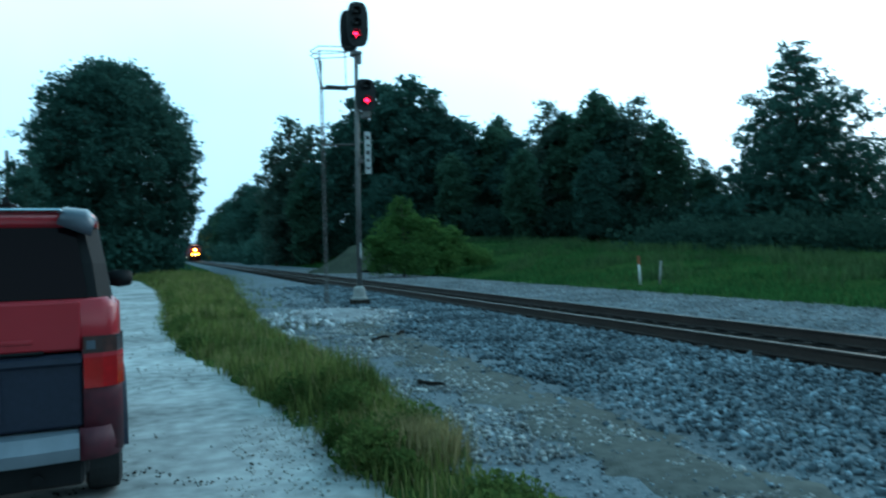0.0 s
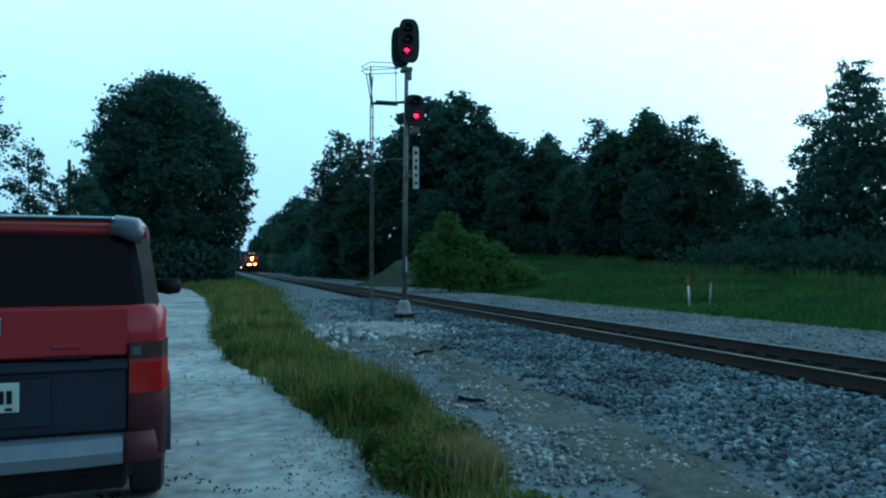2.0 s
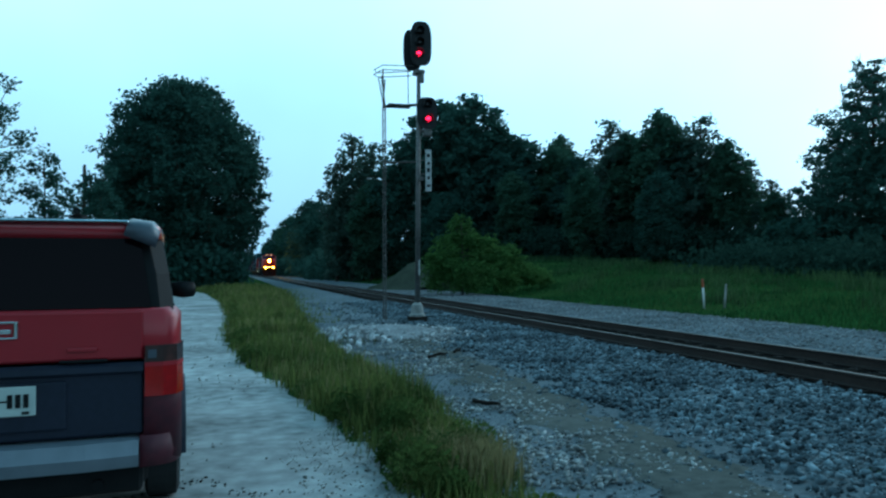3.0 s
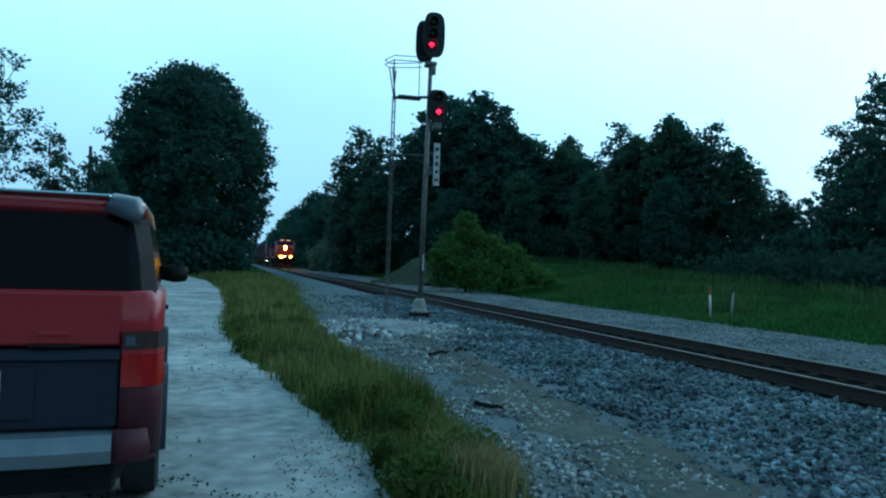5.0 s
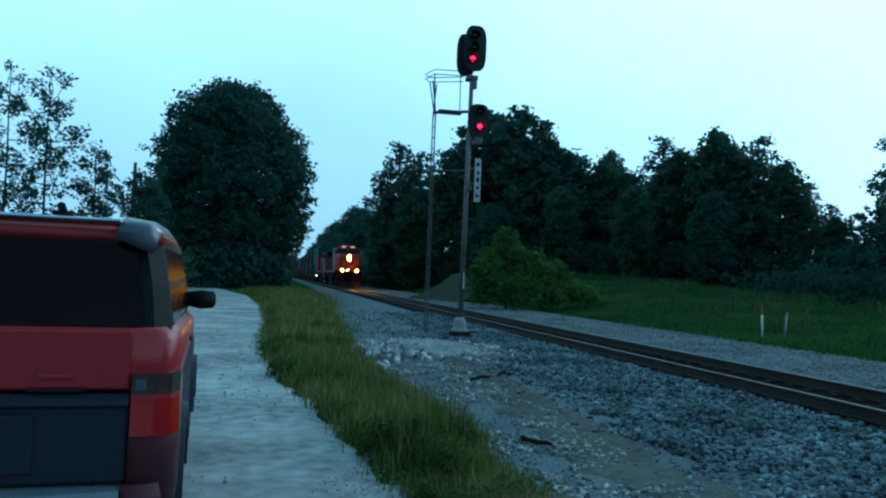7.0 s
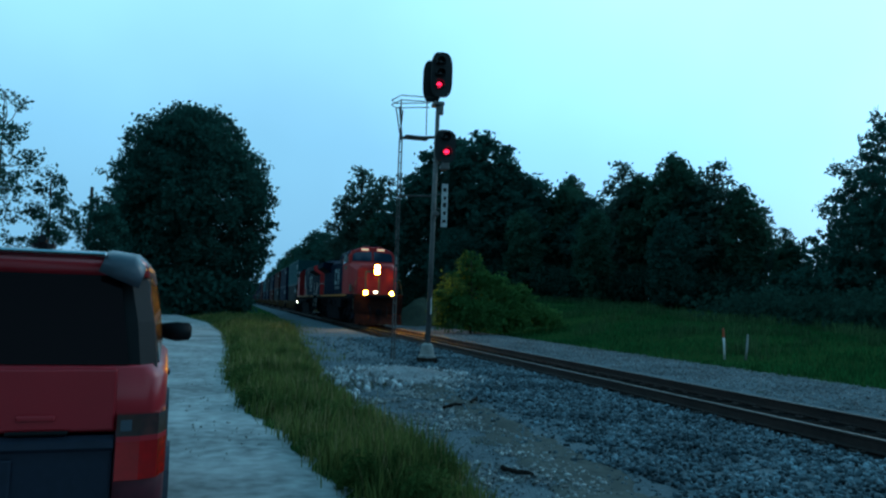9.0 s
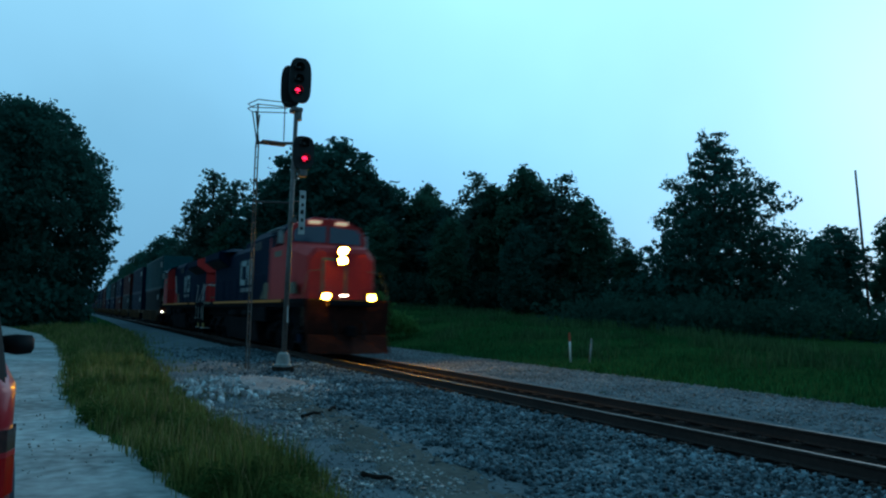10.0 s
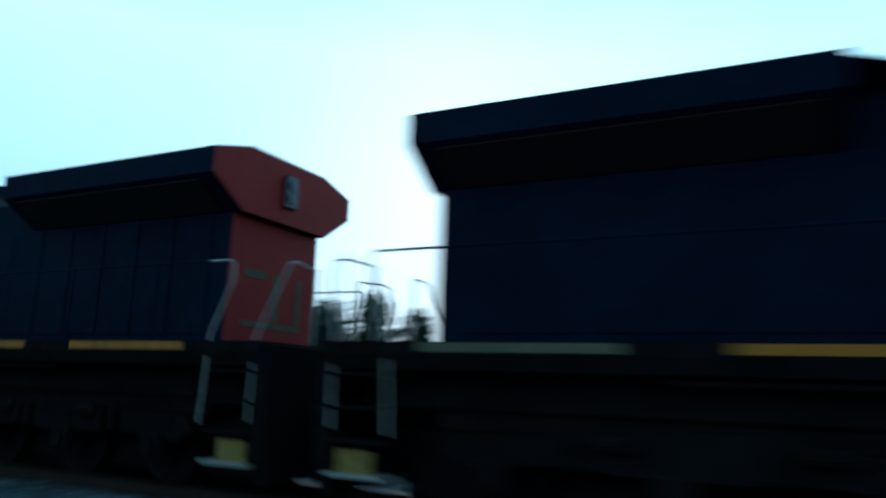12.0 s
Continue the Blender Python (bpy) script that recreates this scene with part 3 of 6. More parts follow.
def build_signal():
    mx, my = 5.3, 20.5
    s = thing("railway_signal", "tall steel railway signal showing two red lights", "railway signal", pose(0, 0, 0))
    bm = B()
    box(bm, mx - 0.32, mx + 0.16, my - 0.23, my + 0.23, -0.1, 0.14, 0.02)
    part("foundation", bm, M_TIE, s, "dark stained foundation block")
    bm = B()
    loft(bm, [[(mx - 0.08 + a, my + b, z) for a, b in oval(r, r, 16)] for z, r in ((0.13, 0.24), (0.18, 0.24), (0.22, 0.19), (0.46, 0.16), (0.52, 0.1))])
    part("mast_base", bm, M_CONCRETE, s, "pale cast base of the mast")
    part("mast", tube(B(), [(mx - 0.07, my, 0.4), (mx, my, 7.1)], 0.075, 16, 0.06), M_GALV, s, "grey steel pipe mast", True)
    # thin white strip stands in for the headlight's glint on the mast
    part("reflector_strip", box(B(), mx - 0.05, mx - 0.015, my - 0.085, my - 0.06, 1.3, 1.75, 0.004), M_PLATE, s, "narrow white strip standing in for a glint on the mast")
    # upper head with two side-by-side boards, lower head with one
    signal_head("signal_head", s, mx + 0.05, my - 0.1, 7.95, 0.62, 1.28, 0, True, ((-0.05, 8.3, False), (-0.05, 7.97, False), (-0.07, 7.65, True)))
    signal_head("signal_head", s, mx - 0.13, my + 0.22, 7.83, 0.55, 1.2, 0, False, ())
    signal_head("signal_head", s, mx + 0.22, my - 0.1, 5.95, 0.6, 0.92, 0, True, ((0.0, 6.2, False), (0.03, 5.78, True)))
    part("head_bracket", box(B(), mx - 0.14, mx + 0.16, my - 0.12, my + 0.24, 7.08, 7.2, 0.02), M_GALV, s)
    part("mast_collar", tube(B(), [(mx + 0.06, my, 6.85), (mx + 0.06, my, 7.1)], 0.1, 12), M_GALV, s)
    part("head_arm", tube(B(), [(mx, my, 5.45), (mx + 0.25, my, 5.45), (mx + 0.25, my, 5.6)], 0.045, 10), M_GALV, s)
    part("head_bracket", box(B(), mx + 0.13, mx + 0.35, my - 0.1, my + 0.15, 5.3, 5.5, 0.02), M_GALV, s)
    bm = B()
    box(bm, mx + 0.16, mx + 0.335, my - 0.11, my - 0.09, 3.7, 4.9, 0.004)
    plate = part("number_plate", bm, M_PLATE, s, "narrow white plate with worn dark characters")
    for i in range(5):
        bm = B()
        box(bm, mx + 0.2 + 0.015 * (i % 2), mx + 0.29, my - 0.117, my - 0.111, 3.82 + i * 0.215, 3.9 + i * 0.215 + 0.02 * (i % 3), 0.002)
        part("bar", bm, M_BLACKPAINT, plate)
    for z in (4.2, 4.6):
        part("plate_clamp", tube(B(), [(mx, my, z), (mx + 0.25, my - 0.08, z)], 0.02, 8), M_GALV, s)
    part("junction_box", box(B(), mx - 0.08, mx + 0.1, my - 0.14, my - 0.05, 4.0, 4.12, 0.01), M_GALV, s)
    # ladder beside the mast, stays and the platform with its guard rail
    lx, ly = 4.42, 21.2
    for dy in (-0.18, 0.18):
        part("ladder_stile", tube(B(), [(lx, ly + dy, -0.05), (lx, ly + dy, 6.2), (lx - 0.02 + dy * 0.5, ly + dy, 7.1)], 0.02, 8), M_RUSTY, s)
    for k in range(20):
        part("rung", tube(B(), [(lx, ly - 0.18, 0.35 + k * 0.305), (lx, ly + 0.18, 0.35 + k * 0.305)], 0.012, 6), M_RUSTY, s)
    for z in (6.25, 4.6):
        part("stay", tube(B(), [(lx, ly, z), (mx, my, z - 0.05)], 0.045 if z > 6 else 0.03, 8), M_RUSTY, s)
    bm = B()
    for dz in (0.0, 0.13):
        tube(bm, [(lx + 0.8, ly - 0.5, 7.24 + dz), (lx - 0.12, ly - 0.45, 7.22 + dz), (lx - 0.3, ly, 7.18 + dz), (lx - 0.08, ly + 0.45, 7.22 + dz), (lx + 0.84, ly + 0.1, 7.24 + dz)], 0.014, 6)
    for ax, ay in ((-0.12, -0.45), (-0.08, 0.45)):
        tube(bm, [(lx + ax, ly + ay, 7.24), (lx, ly, 6.2)], 0.018, 6)
    tube(bm, [(lx + 0.62, ly - 0.45, 7.26), (lx + 0.64, ly - 0.4, 6.3)], 0.014, 6)
    part("guard_rail", bm, M_RUSTY, s, "thin bent guard rail of the service platform")
    bm = B()
    for k in range(5):
        box(bm, lx + 0.05, lx + 0.75, ly - 0.45 + k * 0.1, ly - 0.4 + k * 0.1, 6.22, 6.26)
    part("platform", bm, M_RUSTY, s)


build_signal()


def build_markers():
    for x, y, tall, lean in ((16.5, 23.2, True, -2), (17.05, 22.8, False, 3)):
        m = thing("marker_post", "slim white plastic marker post in the grass" if tall else "faded grey marker post leaning in the grass", "marker post", pose(x, y, float(ground_z(x, y)), lean, lean, 20), "marker posts beyond the track")
        ring = oval(0.055, 0.02, 12, 3)
        part("post", loft(B(), [[(a, b, z) for a, b in ring] for z in (-0.1, 0.76)]), M_PLATE if tall else M_CONCRETE, m, "", True)
        part("cap", loft(B(), [[(a * k, b * k, z) for a, b in ring] for z, k in ((0.76, 1.05), (1.05 if tall else 0.86, 1.05), (1.09 if tall else 0.88, 0.4))]), M_ORANGE if tall else M_CONCRETE, m, "faded orange cap")


build_markers()


# ---- grass ----
def blades(name, xs, ys, zs, heights, widths, mat, label, seed, bend=0.45):
    """Curved grass blades of three steps each, all in one mesh."""
    n = len(xs)
    rs = np.random.RandomState(seed)
    a = rs.uniform(0, 6.28, n)
    lean = heights * rs.uniform(0.05, bend, n) * 1.3
    dx, dy = np.cos(a), np.sin(a)
    px, py = -dy * widths, dx * widths
    rows = []
    for h, l, w in ((0, 0, 1), (0.5, 0.25, 0.8), (0.85, 0.65, 0.5)):
        cx, cy, cz = xs + dx * lean * l, ys + dy * lean * l, zs + heights * h
        rows += [np.stack([cx - px * w, cy - py * w, cz], -1), np.stack([cx + px * w, cy + py * w, cz], -1)]
    rows.append(np.stack([xs + dx * lean, ys + dy * lean, zs + heights * 0.97], -1))
    v = np.stack(rows, 1).reshape(-1, 3)
    base = np.arange(n)[:, None, None] * 7
    tri = np.array([(0, 1, 3), (0, 3, 2), (2, 3, 5), (2, 5, 4), (4, 5, 6)])
    return tagged(sheet(name, v, (base + tri[None]).reshape(-1, 3), mat), label, "grass", kind="stuff")


def strip_grass():
    rs = np.random.RandomState(21)
    n = 90000
    y = -8 + 70 * rs.uniform(0, 1, n) ** 1.6
    u = rs.beta(1.6, 1.4, n)
    l, r = road_edge(y) - 0.12, grass_right(y) + 0.1
    x = l + (r - l) * u
    edge = np.minimum(u, 1 - u) * 2
    clump = 0.5 + 0.6 * wave(x, y, 1.5, 0.3) + 0.4 * wave(x, y, 4.3, 1.3)
    u2 = 0.12 * wave(x, y, 2.1, 5.0)
    edge = np.clip(edge + u2, 0, 1)
    keep = rs.uniform(0, 1, n) < np.clip(0.25 + clump + edge * 0.6, 0.06, 1) * np.clip(edge * 3, 0.15, 1)
    keep &= rs.uniform(0, 1, n) < np.where(y < 5.5, np.clip((y - 2.5) / 3.0, 0.3, 1), 1)
    x, y, edge, clump = x[keep], y[keep], edge[keep], clump[keep]
    tall = np.interp(y, [2, 4.5, 6, 8, 11, 20, 60], [0.2, 0.28, 0.42, 0.45, 0.36, 0.4, 0.55])
    h = tall * (0.35 + 0.65 * np.clip(clump, 0, 1)) * (0.4 + 0.6 * np.clip(edge * 1.8, 0, 1)) * rs.uniform(0.35, 1.35, len(x))
    straw = rs.uniform(0, 1, len(x)) < 0.1 + 0.12 * wave(x, y, 0.9, 6.0)
    wd = np.interp(y, [2, 8, 40], [0.004, 0.006, 0.016])
    blades("verge_straw", x[straw], y[straw], x[straw] * 0 - 0.03, h[straw] * 1.15, wd[straw] * 0.8, M_STRAW, "dry pale stalks among the verge grass", 15)
    x, y, h = x[~straw], y[~straw], h[~straw]
    blades("verge_grass", x, y, x * 0 - 0.03, h, np.interp(y, [2, 8, 40], [0.004, 0.006, 0.016]) * rs.uniform(0.7, 1.3, len(x)), M_GRASS, "long green grass between the lane and the gravel", 5)
    n = 2400
    x, y = rs.normal(1.78, 0.13, n), rs.normal(4.75, 0.2, n)
    blades("dry_tuft", x, y, x * 0 - 0.02, rs.uniform(0.1, 0.32, n), rs.uniform(0.003, 0.005, n), M_STRAW, "tuft of dry straw-coloured grass", 6)
    # sparse weeds in the gravel and along the left of the lane
    n = 2600
    y = rs.uniform(12, 60, n)
    x = grass_right(y) + rs.exponential(0.35, n)
    k = wave(x, y, 1.1, 2.2) > 0.1
    blades("gravel_weeds", x[k], y[k], x[k] * 0 - 0.02, rs.uniform(0.06, 0.22, k.sum()), x[k] * 0 + 0.008, M_GRASS, "low weeds in the gravel", 7)
    n = 16000
    y = -2 + 80 * rs.uniform(0, 1, n) ** 1.3
    x = road_left(y) - rs.exponential(3.0, n)
    blades("lane_grass", x, y, x * 0 - 0.03, rs.uniform(0.2, 0.6, n), np.interp(y, [2, 40], [0.008, 0.02]), M_GRASS, "rough grass beyond the lane", 8)
    n = 80000
    y = 8 + 95 * rs.uniform(0, 1, n) ** 1.3
    x = 14.0 + rs.uniform(0, 1, n) ** 1.15 * 16
    k = (x > 14.4 + 0.3 * wave(x, y, 0.9, 4.0)) & (rs.uniform(0, 1, n) < 0.6 + 0.4 * wave(x, y, 0.6, 1.0))
    x, y = x[k], y[k]
    blades("bank_grass", x, y, ground_z(x, y) - 0.03, rs.uniform(0.08, 0.24, len(x)) * (1 + 0.5 * wave(x, y, 0.5, 7.0)), rs.uniform(0.012, 0.028, len(x)), M_FARGRASS, "green grass on the low bank beyond the track", 9)
    # taller weeds in loose clumps towards the top of the bank
    n = 26000
    y = 8 + 60 * rs.uniform(0, 1, n) ** 1.2
    x = 17.5 + rs.uniform(0, 1, n) * 13
    k = wave(x, y, 0.55, 2.0) + 0.5 * wave(x, y, 1.6, 4.0) > 0.55 - 0.05 * (x - 17.5)
    x, y = x[k], y[k]
    blades("bank_weeds", x, y, ground_z(x, y) - 0.03, rs.uniform(0.2, 0.55, len(x)) * (1 + 0.03 * (x - 17.5)), rs.uniform(0.012, 0.026, len(x)), M_BANKWEED, "taller rough weeds in clumps on the bank", 19)


strip_grass()


# ---- trees ----
def leaf_cards(centres, sizes, rs):
    """Small bent leaf sprays, two triangles each, turned at random."""
    n = len(centres)
    d = rs.normal(size=(n, 3))
    d /= np.linalg.norm(d, axis=1)[:, None]
    e = np.cross(d, rs.normal(size=(n, 3)))
    e /= np.linalg.norm(e, axis=1)[:, None]
    g = np.cross(d, e)
    s = sizes[:, None]
    a = centres - d * s
    b = centres + d * s
    c = centres + e * s * 0.55 + g * s * 0.25
    f = centres - e * s * 0.55 + g * s * 0.25
    v = np.stack([a, c, b, f], 1).reshape(-1, 3)
    k = np.arange(n)[:, None] * 4
    faces = np.concatenate([k + np.array([[0, 1, 2]]), k + np.array([[0, 2, 3]])], 1).reshape(-1, 3)
    return v, faces


def grow(name, label, m, lobes, height, trunk_r, leaves, leaf, mat, seed, shell=0.5, sparse=0.0, group="", category="tree", clump=None):
    """A tree: tapered trunk with limbs to each lobe, and a crown of leaf sprays clumped on twigs within the lobes.
    lobes: (x, y, z, rx, ry, rz) in metres from the foot."""
    rs = np.random.RandomState(seed)
    rnd = random.Random(seed)
    tree = thing(name, label, category, m, group)
    bm = B()
    lean = (rnd.uniform(-0.03, 0.03) * height, rnd.uniform(-0.03, 0.03) * height)
    top = max(l[2] for l in lobes)
    pts = [(lean[0] * k * k + rnd.uniform(-0.04, 0.04), lean[1] * k * k, top * k - (0.2 if k == 0 else 0)) for k in (0, 0.15, 0.35, 0.6, 0.8, 1.0)]
    tube(bm, pts, trunk_r, 9, trunk_r * 0.2)
    twigs = []
    for x, y, z, rx, ry, rz in lobes:
        k = max(0.12, min(0.85, (z - rz * 0.6) / top))
        base = Vector((lean[0] * k * k, lean[1] * k * k, top * k))
        tip = Vector((x, y, z))
        mid = (base + tip) / 2 + Vector((rnd.uniform(-0.3, 0.3), rnd.uniform(-0.3, 0.3), -0.2))
        if (tip - base).length > 0.3:
            tube(bm, [base, mid, tip], trunk_r * 0.4, 6, trunk_r * 0.1)
        for _ in range(5):
            q = Vector((rnd.gauss(0, 1), rnd.gauss(0, 1), rnd.gauss(0.2, 1))).normalized()
            end = tip + Vector((q.x * rx, q.y * ry, q.z * rz)) * 0.85
            tube(bm, [tip, (tip + end) / 2 + Vector((0, 0, 0.1)), end], trunk_r * 0.13, 4, trunk_r * 0.03)
    part("trunk", bm, M_BARK, tree)
    vol = np.array([l[3] * l[4] + l[4] * l[5] for l in lobes])
    counts = np.maximum((leaves * vol / vol.sum()).astype(int), 20)
    centres = []
    for (x, y, z, rx, ry, rz), c in zip(lobes, counts):
        per = clump or 14
        n_cl = max(c // per, 4)
        q = rs.normal(size=(n_cl, 3))
        q /= np.linalg.norm(q, axis=1)[:, None]
        q *= (rs.uniform(shell ** 3, 1.0, n_cl) ** (1 / 3))[:, None] * (1 + 0.14 * rs.normal(size=n_cl))[:, None]
        cc = q * np.array([rx, ry, rz]) + np.array([x, y, z])
        spread = max(min(rx, ry, rz) * 0.16, leaf * 1.1)
        p = np.repeat(cc, per, 0) + rs.normal(size=(n_cl * per, 3)) * spread * np.array([1, 1, 0.75])
        centres.append(p)
    p = np.concatenate(centres)
    p = p[(p[:, 2] > 0.1) & (rs.uniform(0, 1, len(p)) > sparse)]
    v, f = leaf_cards(p, leaf * rs.uniform(0.5, 1.3, len(p)), rs)
    sheet("crown", v, f, mat, tree)
    return tree


def round_lobes(r, z0, z1, n, seed, lobe=0.42, top_narrow=0.35):
    """Lobes that fill a broad crown between two heights."""
    rnd = random.Random(seed)
    out = []
    for i in range(n):
        k = (i + 0.5) / n
        z = z0 + (z1 - z0) * k
        env = r * (1 - (1 - top_narrow) * max(0, (k - 0.55) / 0.45) ** 2) * (0.75 + 0.25 * min(1, k * 3))
        a = i * 2.4 + rnd.uniform(-0.5, 0.5)
        d = env * (1 - lobe) * rnd.uniform(0.6, 1.0) * (1 if k < 0.95 else 0.3)
        s = env * lobe * rnd.uniform(0.85, 1.25)
        out.append((d * math.cos(a), d * math.sin(a), min(z, z1 - s * 0.7), s, s, s * rnd.uniform(0.75, 0.95)))
    return out


def put_weeds():
    # broad-leaved weeds in mounds along the verge
    rs = np.random.RandomState(44)
    clumps = []
    for i in range(95):
        y = 1.5 + 26 * rs.uniform() ** 1.3
        l, r = float(road_edge(np.float64(y))), float(grass_right(np.float64(y)))
        x = l + (r - l) * rs.uniform(0.1, 0.85)
        w, h = rs.uniform(0.1, 0.32), rs.uniform(0.14, 0.34)
        n = int(900 * w / 0.25)
        q = rs.normal(size=(n, 3))
        q /= np.linalg.norm(q, axis=1)[:, None]
        q *= rs.uniform(0.55, 1.05, (n, 1))
        clumps.append(np.stack([x + q[:, 0] * w, y + q[:, 1] * w, np.abs(q[:, 2]) * h], -1))
    p = np.concatenate(clumps)
    v, f = leaf_cards(p, rs.uniform(0.01, 0.028, len(p)), rs)
    tagged(sheet("verge_weeds", v, f, M_WEED), "low mounds of dark broad-leaved weeds in the grass", "weeds", kind="stuff")


def put_trees():
    # the great rounded tree between lane and track
    rnd = random.Random(3)
    big = []
    for i in range(84):
        k = (i + 0.5) / 84
        z = 1.6 + 17.0 * k
        turn, size = i * 2.4 + rnd.uniform(-0.4, 0.4), rnd.uniform(1.3, 2.4)
        env = 8.35 * (1 - 0.36 * max(0.0, (9.5 - z) / 9.5) ** 1.5) * math.sqrt(max(0.03, 1 - max(0.0, (z + 0.45 * size - 9.0) / 10.4) ** 2))
        away = max(0.0, env - size * 0.85) * rnd.uniform(0.84, 1.0)
        big.append((away * math.cos(turn), away * math.sin(turn), min(z, 19.3 - size * 0.75), size, size, size * 0.85))
    big += [(0.4, 0.2, 4.5, 4.4, 4.4, 3.4), (-0.3, 0.4, 8.0, 5.4, 5.4, 3.6), (0.2, -0.3, 11.0, 5.6, 5.6, 3.6), (0.2, -0.3, 14.0, 4.6, 4.6, 3.4)]
    grow("broadleaf_tree", "large dense dark-leaved tree with a rounded crown", pose(-4.45, 76, 0.3, 0, 0, 40), big, 19.6, 0.45, 95000, 0.21, M_LEAF, 31, 0.55)
    # wood beyond the track: patterns built once, then copied at each tree's place and size
    kinds = []
    for i, (r, h, n, leaf_mat, sparse, nleaf) in enumerate(((4.2, 16, 32, M_LEAF, 0.0, 13500), (3.4, 16, 30, M_LEAF2, 0.0, 12000), (4.6, 15, 30, M_LEAF, 0.05, 13000), (2.6, 16, 26, M_LEAFPALE, 0.3, 5600))):
        kinds.append(grow("woodland_tree", "dark leafy woodland tree at the edge of the wood" if i < 3 else "slender thinly leaved woodland tree", pose(300 + 30 * i, 400, 1.5), round_lobes(r, 1.2, h, n, 50 + i, 0.4, 0.35), h, 0.24, nleaf, 0.26, leaf_mat, 60 + i, 0.45, sparse, "trees of the wood"))
    spots = [(15.15, 330, 13.4, 1), (14.6, 295, 12.5, 0), (15.6, 260, 15.6, 0), (16.0, 232, 15.0, 2), (16.3, 210, 16.4, 1), (17.2, 188, 16.2, 2), (17.3, 170, 17.2, 0), (17.6, 150, 15.8, 2), (19.4, 135, 14.4, 1), (19.5, 118, 14.0, 0), (19.0, 104, 15.0, 2),
             (15.2, 96, 18.8, 3), (13.3, 97, 15.2, 3), (17.4, 93, 17.4, 3), (16.4, 90, 12.0, 1), (21.2, 88, 18.2, 2), (24.1, 85, 21.2, 0), (26.2, 80, 20.9, 0), (29.0, 80, 18.4, 2), (31.3, 78, 16.2, 0), (34.2, 76, 15.0, 1), (36.2, 73, 14.2, 2), (36.4, 67, 16.2, 3), (37.6, 66, 14.8, 1), (39.4, 63, 16.4, 1), (40.6, 62, 14.2, 0),
             (41.2, 59, 15.2, 3), (42.4, 57, 12.8, 1), (46.9, 60, 11.6, 3), (49.5, 60, 9.8, 3), (44.8, 54, 8.0, 1), (47.5, 51, 6.6, 2), (31.0, 62, 10.5, 1), (35.0, 56, 9.5, 0), (27.0, 70, 11.0, 1), (22.0, 76, 10.0, 2),
             (66.0, 51, 10.2, 0), (71.5, 53, 12.6, 2), (77.0, 50, 13.5, 1), (83.0, 47, 12.0, 0), (89.0, 38, 13.0, 2), (60.0, 24, 6.4, 0), (66.0, 18, 7.0, 2), (62.0, 8, 6.0, 1), (70.0, 0, 6.5, 0), (64.0, -12, 6.8, 2), (78.0, 30, 9.5, 1)]
    rnd = random.Random(8)
    for i, (x, y, h, k) in enumerate(spots):
        z = float(ground_z(np.float64(x), np.float64(y))) - 0.1
        s = (h - z) / 16.0
        w = s * rnd.uniform(0.95, 1.15) * (1.15 if y < 100 else 1.3)
        m = pose(x, y, z, 0, 0, rnd.uniform(0, 360)) @ Matrix.Diagonal((w, w, s, 1))
        copy_thing(kinds[k], m)
    for i, k in enumerate(kinds):
        # the patterns themselves stand deep in the wood
        k.matrix_world = pose(34 + 7 * i, 92 - 3 * i, 2.6, 0, 0, 30 * i)
    # the pyramid-shaped tree at the end of the wood
    rnd = random.Random(12)
    lobes = []
    for i in range(76):
        k = (i + 0.5) / 76
        z = 1.6 + 14.6 * k
        env = 10.4 * (1 - k) ** 0.72 + 0.5
        a = i * 2.4
        d = env * rnd.uniform(0.3, 0.86)
        s = max(0.45, env * 0.27) * rnd.uniform(0.75, 1.25)
        lobes.append((d * math.cos(a), d * math.sin(a), z, s * 1.2, s * 1.2, s * 0.55))
    lobes += [(0.75, 0, 16.9, 0.42, 0.42, 0.9), (-0.8, 0.3, 16.8, 0.42, 0.42, 1.0), (0.7, 0.1, 15.6, 0.8, 0.8, 0.8), (-0.8, 0.2, 15.4, 0.8, 0.8, 0.8)]
    grow("pyramid_tree", "tall tree with tiered dark branches and ragged top", pose(51.2, 50, 1.55), lobes, 17, 0.3, 46000, 0.19, M_LEAF, 77, 0.12, 0.0)
    # bush at the edge of the bank
    bush = [(-1.3, 0, 1.2, 1.1, 1.2, 1.1), (-0.7, 0.5, 2.5, 0.9, 1.0, 1.0), (-0.1, 0.4, 3.3, 0.7, 0.8, 0.9), (0.7, 0.2, 3.0, 0.7, 0.8, 0.8), (1.4, 0.2, 2.5, 0.9, 1.0, 0.9), (2.5, 0.3, 2.0, 1.0, 1.1, 0.8), (3.4, 0.4, 1.4, 0.9, 0.9, 0.8), (0.4, -0.4, 1.2, 2.2, 1.4, 1.1), (-0.2, 0.6, 4.1, 0.4, 0.4, 0.6), (0.5, 0.5, 3.9, 0.3, 0.3, 0.5), (2.0, -0.5, 1.0, 1.6, 1.0, 0.8), (4.4, 0.5, 1.0, 0.9, 0.8, 0.6), (5.4, 0.8, 0.9, 0.8, 0.7, 0.4), (3.1, 0.2, 2.5, 0.4, 0.4, 0.4), (-1.7, -0.2, 2.1, 0.4, 0.4, 0.5)]
    grow("roadside_bush", "broad fresh-green bush at the foot of the wood", pose(12.9, 41, 0.0), bush, 4, 0.09, 17000, 0.1, M_LEAF3, 91, 0.35, 0, "", "bush")
